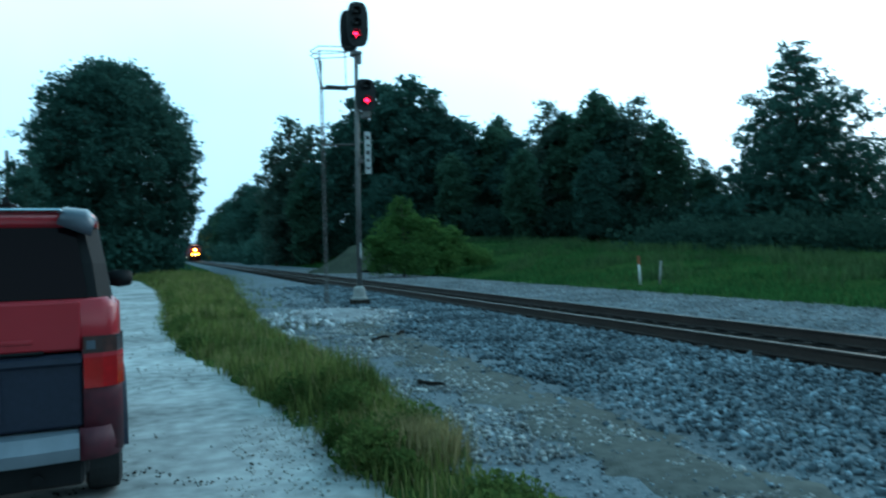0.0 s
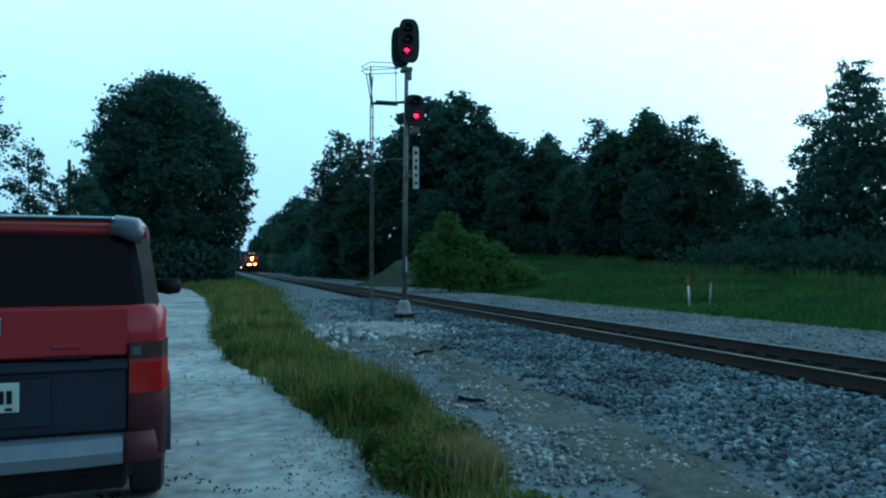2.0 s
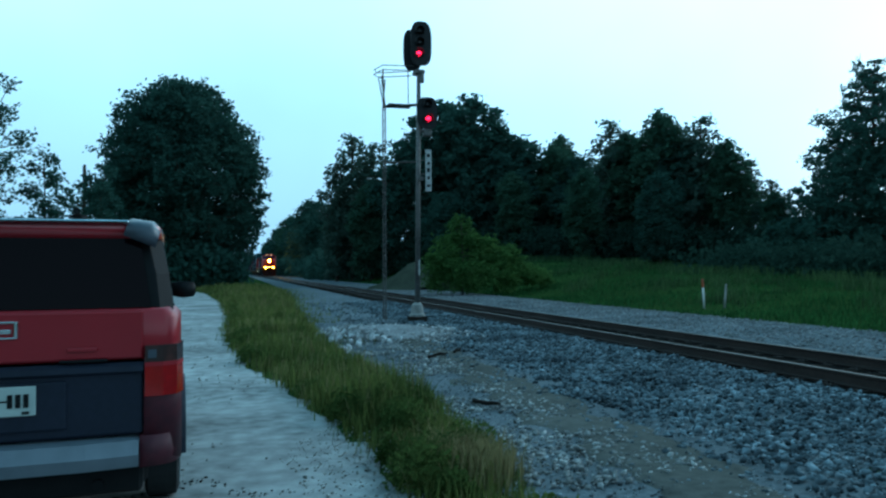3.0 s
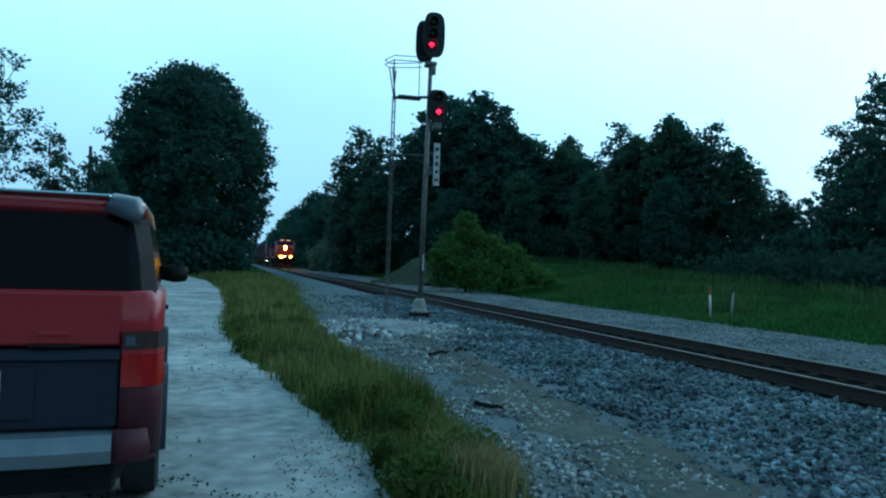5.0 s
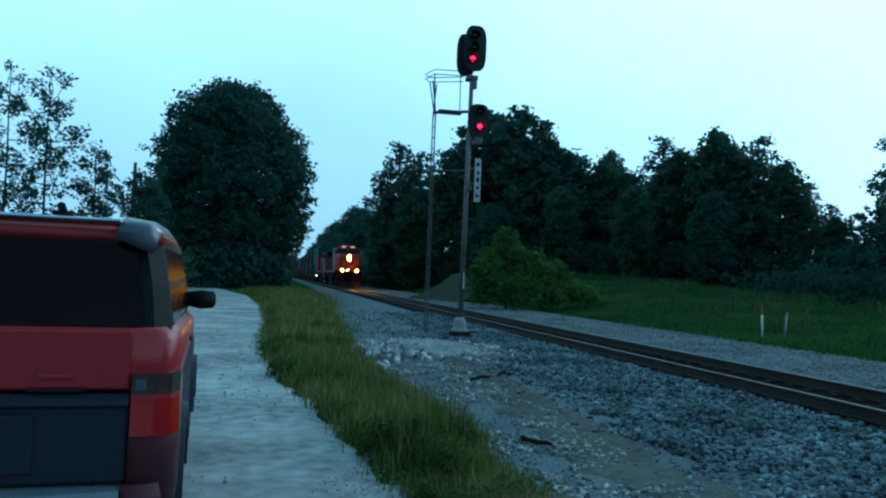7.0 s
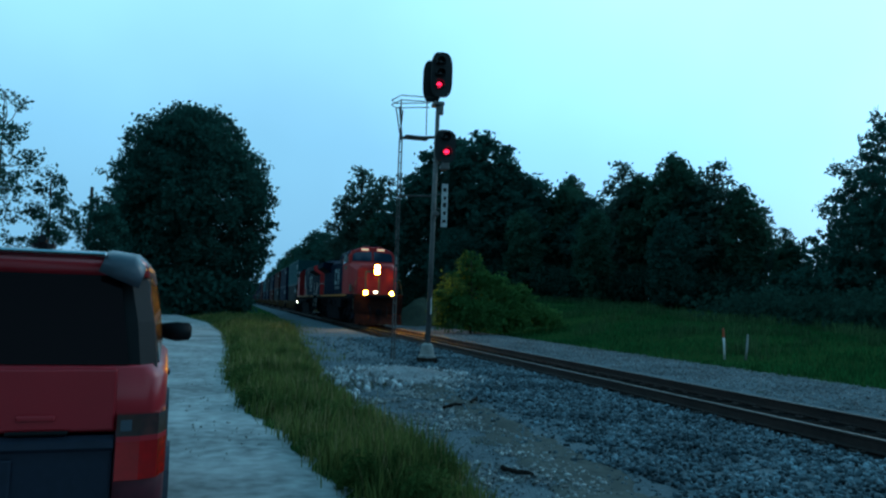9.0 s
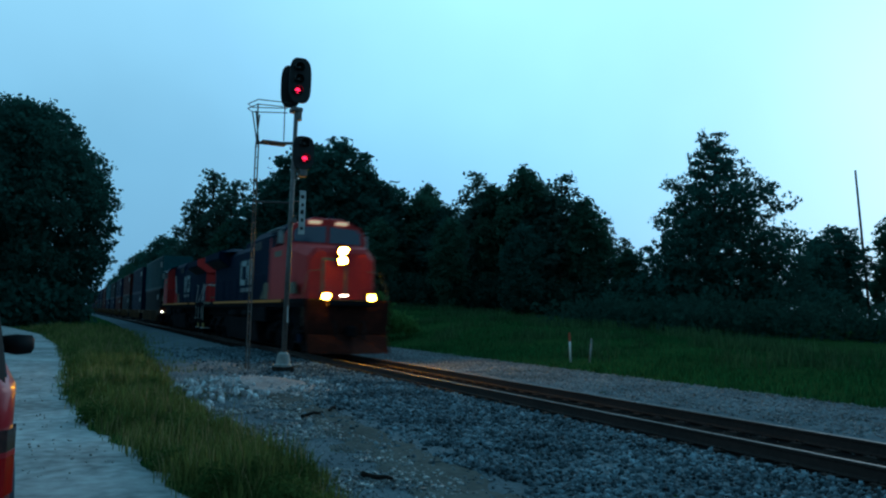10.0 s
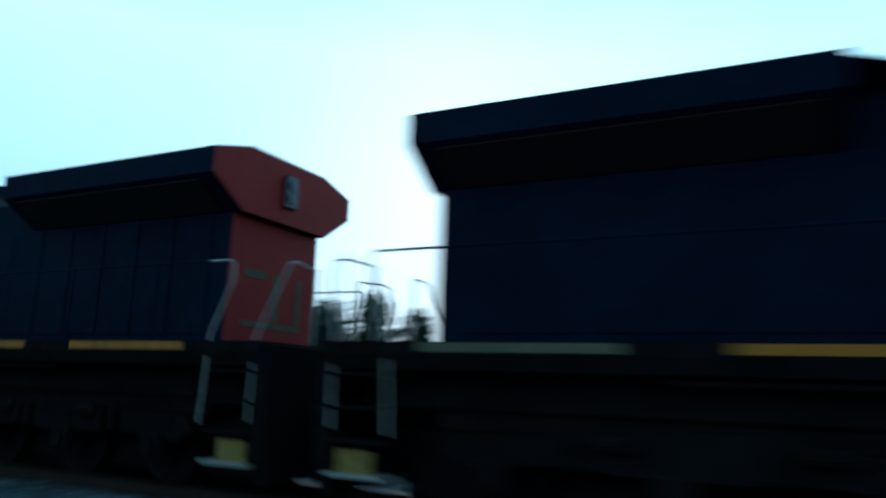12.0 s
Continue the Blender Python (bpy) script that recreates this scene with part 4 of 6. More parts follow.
    # thin trees beyond the car
    for i, (x, y, h, r) in enumerate(((-12.2, 45, 12.4, 2.3), (-14.8, 47, 12.8, 2.2), (-9.9, 46, 8.2, 1.5), (-17.5, 44, 11.0, 2.2), (-7.6, 50, 8.2, 1.4), (-8.6, 52, 7.8, 1.6), (-20.5, 42, 12.0, 2.4))):
        lob = round_lobes(r, h * 0.3, h, 15, 120 + i, 0.36, 0.35)
        grow("thin_tree", "young tree with thin open foliage against the sky", pose(x, y, -0.05), lob, h, 0.1, 2600, 0.13, M_LEAF, 130 + i, 0.2, 0.1, "thin trees beyond the lane", "tree", 5)


def thicket(name, pts, heights, depth, n, leaf, mat, label, seed):
    """Undergrowth along a line of places on the ground."""
    rs = np.random.RandomState(seed)
    pts = np.array(pts, dtype=float)
    u = rs.uniform(0, len(pts) - 1.001, n // 12)
    i = u.astype(int)
    f = (u - i)[:, None]
    p = pts[i] * (1 - f) + pts[i + 1] * f
    h = np.interp(u, np.arange(len(pts)), heights)
    p = p + rs.normal(size=p.shape) * depth
    z = ground_z(p[:, 0], p[:, 1])
    h = h * (0.75 + 0.25 * wave(p[:, 0], p[:, 1], 0.9, 3.0))
    c = np.stack([p[:, 0], p[:, 1], z + h * rs.uniform(0, 1, len(p)) ** 0.8], -1)
    c = np.repeat(c, 12, 0) + rs.normal(size=(len(c) * 12, 3)) * 0.42
    c[:, 2] = np.maximum(c[:, 2], np.repeat(z, 12))
    v, faces = leaf_cards(c, leaf * rs.uniform(0.5, 1.4, len(c)), rs)
    return tagged(sheet(name, v, faces, mat), label, "undergrowth", kind="stuff")


put_weeds()
put_trees()
# undergrowth and bank scrub wear the darkened leaves in place of real shade
thicket("wood_undergrowth", [(15.5, 110), (17, 96), (21, 83), (26, 74), (31, 66), (36, 60), (41, 54), (47, 49)], [5.5, 5.5, 4.8, 3.6, 3.2, 3.0, 3.0, 3.0], 1.4, 42000, 0.2, M_LEAF_SHADED, "dense undergrowth at the foot of the wood, its shade in the leaf colour", 41)
thicket("bank_scrub", [(30, 40), (36, 36), (42, 33), (47, 27), (50, 18), (52, 8), (52, -6), (50, -20)], [1.6, 2.2, 2.2, 2.2, 2.4, 2.6, 2.6, 2.4], 2.2, 30000, 0.16, M_LEAF_SHADED, "scrub at the top of the bank, its shade in the leaf colour", 42)
thicket("lane_undergrowth", [(-12, 73), (-8, 71), (-4, 70), (-1.5, 71), (0.2, 73)], [3.2, 3.6, 3.8, 3.6, 3.2], 0.6, 9000, 0.3, M_LEAF, "dark undergrowth beneath the great tree", 43)
thicket("lane_hedge", [(-26, 40), (-18, 44), (-12, 48), (-9, 56), (-10, 66)], [3, 3, 2.6, 3, 3.5], 1.4, 9000, 0.22, M_LEAF2, "open scrub along the far side of the lane", 44)
thicket("far_hedge", [(14.6, 420), (15, 300), (15.5, 220), (16, 150), (16, 110)], [7, 7, 6, 5, 5], 1.8, 12000, 0.6, M_LEAF, "far trees and scrub along the track", 45)
# the stretch behind the camera is unseen, added to darken reflections and sky light
thicket("far_wood", [(-60, -30), (-110, 60), (-150, 200), (-110, 330), (-40, 420), (-12, 520), (0, 640), (14, 640), (60, 420), (160, 260), (220, 120), (180, -40), (90, -70), (20, -60), (-60, -30)], [14, 15, 16, 16, 14, 6, 2, 3, 16, 18, 16, 15, 13, 13, 14], 5.0, 60000, 1.6, M_LEAF, "distant dark wood along the horizon, with an unseen rear stretch that darkens reflections", 46)


def build_poles():
    for x, y, h, lean, arm, label in ((-8.9, 52, 8.6, 0, True, "wooden utility pole with a crossarm behind the lane"), (74.0, 51, 16.4, 6.5, False, "old leaning wooden pole in front of the wood")):
        p = thing("utility_pole", label, "utility pole", pose(x, y, float(ground_z(np.float64(x), np.float64(y))) - 0.3, 0, -lean, 0), "utility poles")
        part("pole", tube(B(), [(0, 0, 0), (0, 0, h)], 0.15, 10, 0.1), M_BARK, p, "", True)
        if arm:
            bm = B()
            box(bm, -0.6, 0.6, -0.05, 0.05, h - 1.35, h - 1.24, 0.01)
            part("crossarm", bm, M_BARK, p)


build_poles()


# ---- parked car ----
M_CARRED = material("red_car_paint", (0.4, 0.014, 0.024), (0.33, 0.012, 0.02), rough=0.4, grain=3, patch=0.7, bump=0.015, fine=90, coat=0.25)
M_CARROOF = material("red_roof_paint", (0.4, 0.014, 0.024), (0.33, 0.012, 0.02), rough=0.3, grain=3, patch=0.7, bump=0.01, coat=1.0)
M_CLAD = material("grey_cladding", (0.014, 0.018, 0.036), (0.009, 0.012, 0.024), rough=0.66, grain=30, patch=1.5, bump=0.06, fine=160)
M_CORNER = material("maroon_corner_cladding", (0.1, 0.011, 0.02), (0.06, 0.009, 0.017), rough=0.55, grain=20, patch=1.5, bump=0.05, fine=120)
M_SILVER = material("silver_bumper", (0.21, 0.24, 0.28), (0.15, 0.175, 0.205), rough=0.42, metal=0.25, grain=6, patch=2, bump=0.03)
M_CARGLASS = glass("tinted_glass", (0.008, 0.003, 0.005), 0.04)
M_CARGLASS.node_tree.nodes["Principled BSDF"].inputs["Specular IOR Level"].default_value = 0.1
M_SIDEGLASS = glass("side_glass", (0.008, 0.005, 0.006), 0.12)
M_SIDEGLASS.node_tree.nodes["Principled BSDF"].inputs["Specular IOR Level"].default_value = 1.0
M_TYRE = material("tyre_rubber", (0.03, 0.03, 0.032), (0.02, 0.02, 0.02), rough=0.85, grain=12, patch=3, bump=0.2)
M_ALLOY = material("alloy_rim", (0.42, 0.42, 0.43), (0.3, 0.3, 0.3), rough=0.35, metal=0.8, bump=0.03)
M_TAILRED = material("red_lamp_lens", (0.46, 0.007, 0.008), (0.34, 0.006, 0.007), rough=0.12, grain=30, patch=6, bump=0.05, coat=0.6)
M_TAILDARK = material("smoked_lamp_lens", (0.09, 0.035, 0.03), (0.03, 0.02, 0.02), rough=0.15, grain=22, patch=8, bump=0.05, coat=0.6)
M_ROOFGREY = material("grey_roof_moulding", (0.085, 0.1, 0.125), (0.06, 0.07, 0.09), rough=0.4, grain=10, patch=2, bump=0.02, coat=0.15)
M_CHROME = material("chrome", (0.75, 0.76, 0.78), (0.6, 0.6, 0.62), rough=0.12, metal=1.0, bump=0.01)
M_RUBBER = material("black_trim", (0.008, 0.008, 0.009), (0.005, 0.005, 0.006), rough=0.6, bump=0.05, spec=0.2)


def arch(cy, r, z0, n=9):
    return [(cy - r * math.cos(math.pi * k / (n - 1)), z0 + r * math.sin(math.pi * k / (n - 1))) for k in range(n)]


def build_car():
    car = thing("parked_car", "boxy red sport utility car with grey cladding parked on the lane", "car", pose(-1.04, 3.86, 0.0, 0, 0, 4.5))
    R, F = 0.92, 3.5
    # lower body, with the wheel arches cut out of its sides
    low = [(0.34, 0.42)] + arch(R, 0.37, 0.36)[0:] + arch(F, 0.37, 0.36) + [(4.12, 0.36), (4.25, 0.55), (4.22, 0.9), (3.2, 1.08), (0.34, 1.0)]
    part("lower_body", prism(B(), low, "x", -0.875, 0.875, 0.045, 3), M_CLAD, car, "dark grey plastic cladding")
    # painted upper body from the belt down to the cladding
    def ring(y, hw, z0, z1, r=0.05):
        return [(-hw + r, y, z0), (hw - r, y, z0), (hw, y, z0 + r), (hw, y, z1 - r), (hw - r, y, z1), (-hw + r, y, z1), (-hw, y, z1 - r), (-hw, y, z0 + r)]
    part("painted_body", loft(B(), [ring(0.1, 0.82, 0.98, 1.25), ring(0.14, 0.86, 0.97, 1.26), ring(0.4, 0.885, 0.96, 1.27), ring(2.9, 0.885, 0.96, 1.2), ring(3.3, 0.88, 0.96, 1.12), ring(4.05, 0.84, 0.9, 1.02), ring(4.2, 0.74, 0.9, 0.98)]), M_CARRED, car, "red painted upper body", True)
    for s in (-1, 1):
        part("quarter_panel", loft(B(), [[(s * x, y, z0), (s * x, y, 0.985), (s * x, y + 0.12, 0.985), (s * x, y + 0.12, z0)] for x, y, z0 in ((0.685, 0.062, 0.5), (0.78, 0.074, 0.46), (0.85, 0.115, 0.42), (0.884, 0.2, 0.4), (0.892, 0.5, 0.46))]), M_CORNER, car, "dark maroon corner cladding", True)
    # cabin with dark glass all round and the roof above
    def cabin_ring(z, y0, y1, hw, r=0.07):
        return [(-hw + r, y0, z), (hw - r, y0, z), (hw, y0 + r, z), (hw, y1 - r, z), (hw - r, y1, z), (-hw + r, y1, z), (-hw, y1 - r, z), (-hw, y0 + r, z)]
    part("cabin", loft(B(), [cabin_ring(1.23, 0.14, 3.05, 0.84), cabin_ring(1.45, 0.2, 2.8, 0.815), cabin_ring(1.66, 0.28, 2.5, 0.77)]), M_RUBBER, car, "black window pillars")
    part("roof", loft(B(), [cabin_ring(1.655, 0.24, 2.5, 0.775), cabin_ring(1.72, 0.2, 2.44, 0.765), cabin_ring(1.755, 0.24, 2.38, 0.72), cabin_ring(1.772, 0.4, 2.2, 0.6)]), M_CARROOF, car, "", True)
    for s in (-1, 1):
        part("roof_rail", loft(B(), [[(s * (x0 + dx), y, z + dz) for dx, dz in ((0, 0.0), (0.17, -0.07), (0.185, -0.02), (0.14, 0.035), (0.02, 0.05))] for y, x0, z in ((0.17, 0.57, 1.67), (0.19, 0.575, 1.695), (0.24, 0.58, 1.715), (0.4, 0.59, 1.73), (1.3, 0.6, 1.735), (2.4, 0.6, 1.68))]), M_ROOFGREY, car, "grey roof edge moulding", True)
    # chrome strip added for the sky's white reflection along the rear roof edge
    bm = B()
    box(bm, -0.6, 0.6, 0.17, 0.22, 1.735, 1.757, 0.008)
    part("roof_trim", bm, M_CHROME, car, "bright strip standing in for the sky's reflection on the rear roof edge")
    # tailgate: glass, painted band, grey lower gate
    part("rear_window", loft(B(), [[(-0.72, 0.128, 1.262), (0.72, 0.128, 1.262), (0.66, 0.24, 1.655), (-0.66, 0.24, 1.655)], [(-0.72, 0.15, 1.262), (0.72, 0.15, 1.262), (0.66, 0.26, 1.655), (-0.66, 0.26, 1.655)]]), M_CARGLASS, car, "dark tinted rear window")
    bm = B()
    box(bm, -0.68, 0.68, 0.075, 0.12, 0.985, 1.25, 0.012, 2)
    hatch = part("tailgate", bm, M_CARRED, car)
    bm = B()
    box(bm, 0.26, 0.5, 0.06, 0.09, 0.972, 0.99, 0.006)
    part("handle", bm, M_RUBBER, hatch)
    bm = B()
    box(bm, 0.3, 0.45, 0.062, 0.08, 1.03, 1.056, 0.008, 2)
    part("gate_pull", bm, M_CARRED, hatch)
    bm = B()
    for x0, x1, z0, z1 in ((-0.066, -0.046, 1.115, 1.205), (0.046, 0.066, 1.115, 1.205), (-0.05, 0.05, 1.195, 1.207), (-0.05, 0.05, 1.113, 1.123), (-0.034, 0.034, 1.14, 1.165)):
        box(bm, x0, x1, 0.062, 0.076, z0, z1, 0.004, 2)
    part("badge", bm, M_CHROME, hatch, "small chrome badge")
    bm = B()
    box(bm, -0.68, 0.68, 0.07, 0.115, 0.57, 0.965, 0.015, 2)
    lower = part("lower_gate", bm, M_CLAD, car)
    part("gate_ledge", loft(B(), [[(x, 0.072, 0.9), (x, 0.045, 0.918), (x, 0.052, 0.945), (x, 0.085, 0.966)] for x in (-0.68, 0.68)]), M_CLAD, lower)
    bm = B()
    box(bm, -0.3, 0.3, 0.055, 0.08, 0.62, 0.88, 0.012, 2)
    part("plate_recess", bm, M_CLAD, lower)
    bm = B()
    box(bm, -0.155, 0.155, 0.044, 0.054, 0.71, 0.865, 0.004)
    plate = part("licence_plate", bm, material("plate_white", (0.55, 0.6, 0.56), (0.45, 0.5, 0.47), rough=0.4, bump=0), lower, "pale licence plate with dark bars")
    for k in range(7):
        if k == 3:
            continue
        bm = B()
        box(bm, -0.128 + k * 0.0375, -0.103 + k * 0.0375, 0.04, 0.044, 0.755, 0.825)
        part("bar", bm, M_RUBBER, plate)
    part("bar", box(B(), -0.02, 0.02, 0.04, 0.044, 0.786, 0.794), M_RUBBER, plate)
    part("bar", box(B(), 0.09, 0.125, 0.04, 0.044, 0.72, 0.735), M_RUBBER, plate)
    # bumper
    part("bumper", loft(B(), [[(x, y0, 0.4), (x, y0 - 0.03, 0.47), (x, y0, 0.545), (x, y0 + 0.12, 0.56), (x, y0 + 0.12, 0.4)] for x, y0 in ((-0.66, 0.03), (-0.4, 0.0), (0.4, 0.0), (0.66, 0.03))]), M_SILVER, car, "silver rear bumper bar")
    for s in (-1, 1):
        part("bumper_corner", loft(B(), [[(s * x, y0, 0.39), (s * x, y0 - 0.015, 0.46), (s * x, y0, 0.56), (s * x, 0.4, 0.57), (s * x, 0.4, 0.39)] for x, y0 in ((0.662, 0.04), (0.74, 0.055), (0.81, 0.085), (0.855, 0.14), (0.88, 0.24))]), M_CORNER, car, "", True)
        for z0, z1, mat, lab in ((0.775, 0.955, M_TAILRED, "red tail lamp"), (0.96, 1.055, M_TAILDARK, "smoked indicator lamp")):
            part("tail_lamp", loft(B(), [[(s * x, y, z0), (s * x, y, z1), (s * x, y + 0.1, z1), (s * x, y + 0.1, z0)] for x, y in ((0.69, 0.052), (0.785, 0.064), (0.858, 0.105), (0.893, 0.22))]), mat, car, lab)
        part("lamp_reflector", loft(B(), [[(s * x, y - 0.003, 0.985), (s * x, y - 0.003, 1.032), (s * x, y + 0.004, 1.032), (s * x, y + 0.004, 0.985)] for x, y in ((0.705, 0.054), (0.75, 0.06))]), M_ROOFGREY, car, "pale reflector in the smoked lamp")
        part("lamp_trim", loft(B(), [[(s * x, y - 0.004, 0.94), (s * x, y - 0.004, 0.962), (s * x, y + 0.05, 0.962), (s * x, y + 0.05, 0.94)] for x, y in ((0.69, 0.052), (0.785, 0.064), (0.858, 0.105), (0.893, 0.22))]), M_CARRED, car)
        bm = B()
        part("door_handle", box(bm, s * 0.885 - 0.02, s * 0.885 + 0.02, 1.75, 1.93, 1.06, 1.09, 0.008), M_RUBBER, car)
        mir = loft(B(), [[(s * 0.83, 2.68, 1.25), (s * 0.83, 2.68, 1.36), (s * 0.83, 2.78, 1.36), (s * 0.83, 2.78, 1.25)], [(s * 0.94, 2.62, 1.23), (s * 0.94, 2.62, 1.375), (s * 0.94, 2.76, 1.375), (s * 0.94, 2.76, 1.23)], [(s * 1.03, 2.64, 1.24), (s * 1.03, 2.64, 1.37), (s * 1.03, 2.74, 1.36), (s * 1.03, 2.74, 1.25)], [(s * 1.05, 2.66, 1.27), (s * 1.05, 2.66, 1.34), (s * 1.05, 2.71, 1.34), (s * 1.05, 2.71, 1.27)]])
        part("side_mirror", mir, M_RUBBER, car, "black door mirror", True)
        # side glass in the pillars, front to rear
        for y0, y1, t0, t1 in ((0.3, 1.05, 0.36, 1.05), (1.12, 1.85, 1.12, 1.85), (1.92, 2.86, 1.92, 2.5)):
            part("side_window", loft(B(), [[(s * 0.846, y0, 1.26), (s * 0.846, y1, 1.26), (s * 0.782, t1, 1.64), (s * 0.782, t0, 1.64)], [(s * 0.83, y0, 1.26), (s * 0.83, y1, 1.26), (s * 0.766, t1, 1.64), (s * 0.766, t0, 1.64)]]), M_SIDEGLASS, car, "dark tinted side window")
        for cy in (R, F):
            lip = B()
            rings = []
            for k in range(15):
                a = math.pi * k / 14
                rings.append([(s * xx, cy - rr * math.cos(a), 0.35 + rr * math.sin(a)) for xx, rr in ((0.86, 0.365), (0.918, 0.375), (0.918, 0.43), (0.86, 0.45))])
            part("wheel_arch", loft(lip, rings), M_CLAD, car)
            w = part("wheel", disc_wheel(B(), (s * 0.78, cy, 0.335), 0, 0, [(-0.1, 0.2), (-0.105, 0.29), (-0.085, 0.33), (0.085, 0.33), (0.105, 0.29), (0.1, 0.2)]), M_TYRE, car, "black tyre")
            part("rim", disc_wheel(B(), (s * 0.78, cy, 0.335), 0, 0, [(-0.07, 0.205), (s * 0.07, 0.205), (s * 0.085, 0.19), (s * 0.06, 0.12), (s * 0.075, 0.05), (s * 0.07, 0.01)] if s > 0 else [(0.07, 0.205), (-0.07, 0.205), (-0.085, 0.19), (-0.06, 0.12), (-0.075, 0.05), (-0.07, 0.01)]), M_ALLOY, w)
    bm = B()
    box(bm, -0.7, 0.7, 0.35, 4.0, 0.22, 0.42, 0.03)
    tube(bm, [(0.45, 0.1, 0.3), (0.45, 0.8, 0.3)], 0.03, 8)
    part("underbody", bm, M_RUBBER, car)
    # black box added below the bumper, standing in for the shadow there
    part("valance", box(B(), -0.68, 0.68, 0.12, 0.3, 0.24, 0.42, 0.02), M_RUBBER, car)
    part("windscreen", loft(B(), [[(-0.74, 3.02, 1.25), (0.74, 3.02, 1.25), (0.68, 2.54, 1.64), (-0.68, 2.54, 1.64)], [(-0.74, 2.99, 1.25), (0.74, 2.99, 1.25), (0.68, 2.51, 1.64), (-0.68, 2.51, 1.64)]]), M_CARGLASS, car)
    bm = B()
    tube(bm, [(0.32, 0.34, 1.77), (0.32, 0.34, 1.79)], 0.05, 10)
    tube(bm, [(0.32, 0.34, 1.79), (0.32, 0.28, 1.81)], 0.02, 8)
    part("roof_aerial_foot", bm, M_RUBBER, car)


build_car()


# ---- train ----
M_LRED = material("engine_red", (0.46, 0.026, 0.024), (0.3, 0.017, 0.017), rough=0.55, grain=4, patch=0.7, bump=0.04, fine=40, spread=0.9, spec=0.25)
M_LBLACK = material("engine_black", (0.0035, 0.0135, 0.036), (0.002, 0.008, 0.022), rough=0.65, grain=5, patch=0.6, bump=0.05, fine=40, spec=0.04)
M_LWHITE = material("engine_white", (0.3, 0.36, 0.36), (0.18, 0.22, 0.22), rough=0.6, grain=5, patch=0.9, bump=0.03)
M_LTAN = material("engine_weathered_stripe", (0.16, 0.145, 0.09), (0.1, 0.09, 0.06), rough=0.65, grain=5, patch=0.9, bump=0.03)
M_LYELLOW = material("yellow_sill_stripe", (0.6, 0.21, 0.012), (0.32, 0.115, 0.01), rough=0.55, grain=5, patch=0.4, bump=0.02, spread=0.8)
M_UNDER = material("running_gear_grime", (0.013, 0.0135, 0.016), (0.006, 0.0063, 0.0075), rough=0.9, grain=6, patch=1.2, bump=0.3, fine=18, spec=0.03)
M_PILOT = material("dark_red_pilot", (0.045, 0.014, 0.01), (0.018, 0.008, 0.007), rough=0.8, grain=5, patch=1.0, bump=0.2, fine=20, spec=0.05)
M_GRILLE = material("radiator_grille", (0.012, 0.013, 0.016), (0.008, 0.008, 0.01), rough=0.7, bump=0.3, fine=90)
# blue tint puts part of the sky's reflection into the glass colour
M_LGLASS = glass("cab_glass", (0.015, 0.045, 0.09), 0.05)
M_LGLASS.node_tree.nodes["Principled BSDF"].inputs["Specular IOR Level"].default_value = 1.0
M_STEEL = material("pale_handrail", (0.5, 0.5, 0.48), (0.35, 0.35, 0.34), rough=0.45, metal=0.2, bump=0.03)
M_STEPYELLOW = material("yellow_step", (0.4, 0.28, 0.06), (0.2, 0.14, 0.04), rough=0.6)
M_HEADLIGHT = glow("headlight", (1.0, 0.4, 0.006), 1500.0)
M_DITCH = glow("ditch_light", (1.0, 0.4, 0.006), 480.0)
M_SMALLLAMP = glow("marker_lamp", (1.0, 0.85, 0.6), 30.0)
M_NUMBER = glow("number_board", (1.0, 0.62, 0.36), 0.7)


def panel(name, yz, x, parent, mat, label=""):
    """A thin painted plate on the side of the hood, x: the side's distance from the middle, signed."""
    d = 0.006 if x > 0 else -0.006
    return part(name, prism(B(), yz, "x", min(x, x + d), max(x, x + d)), mat, parent, label)


def wheelset(parent, y):
    bm = B()
    for s in (-1, 1):
        disc_wheel(bm, (s * 0.76, 0, 0), 0, 0, [(-0.065, 0.5), (-0.065, 0.55), (-0.04, 0.555), (-0.035, 0.53), (0.065, 0.525), (0.065, 0.44), (0.03, 0.4), (0.03, 0.16), (0.07, 0.13), (0.07, 0.02)] if s > 0 else [(0.065, 0.5), (0.065, 0.55), (0.04, 0.555), (0.035, 0.53), (-0.065, 0.525), (-0.065, 0.44), (-0.03, 0.4), (-0.03, 0.16), (-0.07, 0.13), (-0.07, 0.02)], 24)
        for k in range(4):
            a = k * math.pi / 2
            box(bm, s * 0.80 - 0.01, s * 0.80 + 0.01, 0.28 * math.cos(a) - 0.05, 0.28 * math.cos(a) + 0.05, 0.28 * math.sin(a) - 0.05, 0.28 * math.sin(a) + 0.05)
    tube(bm, [(-0.7, 0, 0), (0.7, 0, 0)], 0.09, 10)
    w = part("wheelset", bm, M_UNDER, parent, "steel wheels on their axle")
    w.location = (0, y, 0.53)
    return w


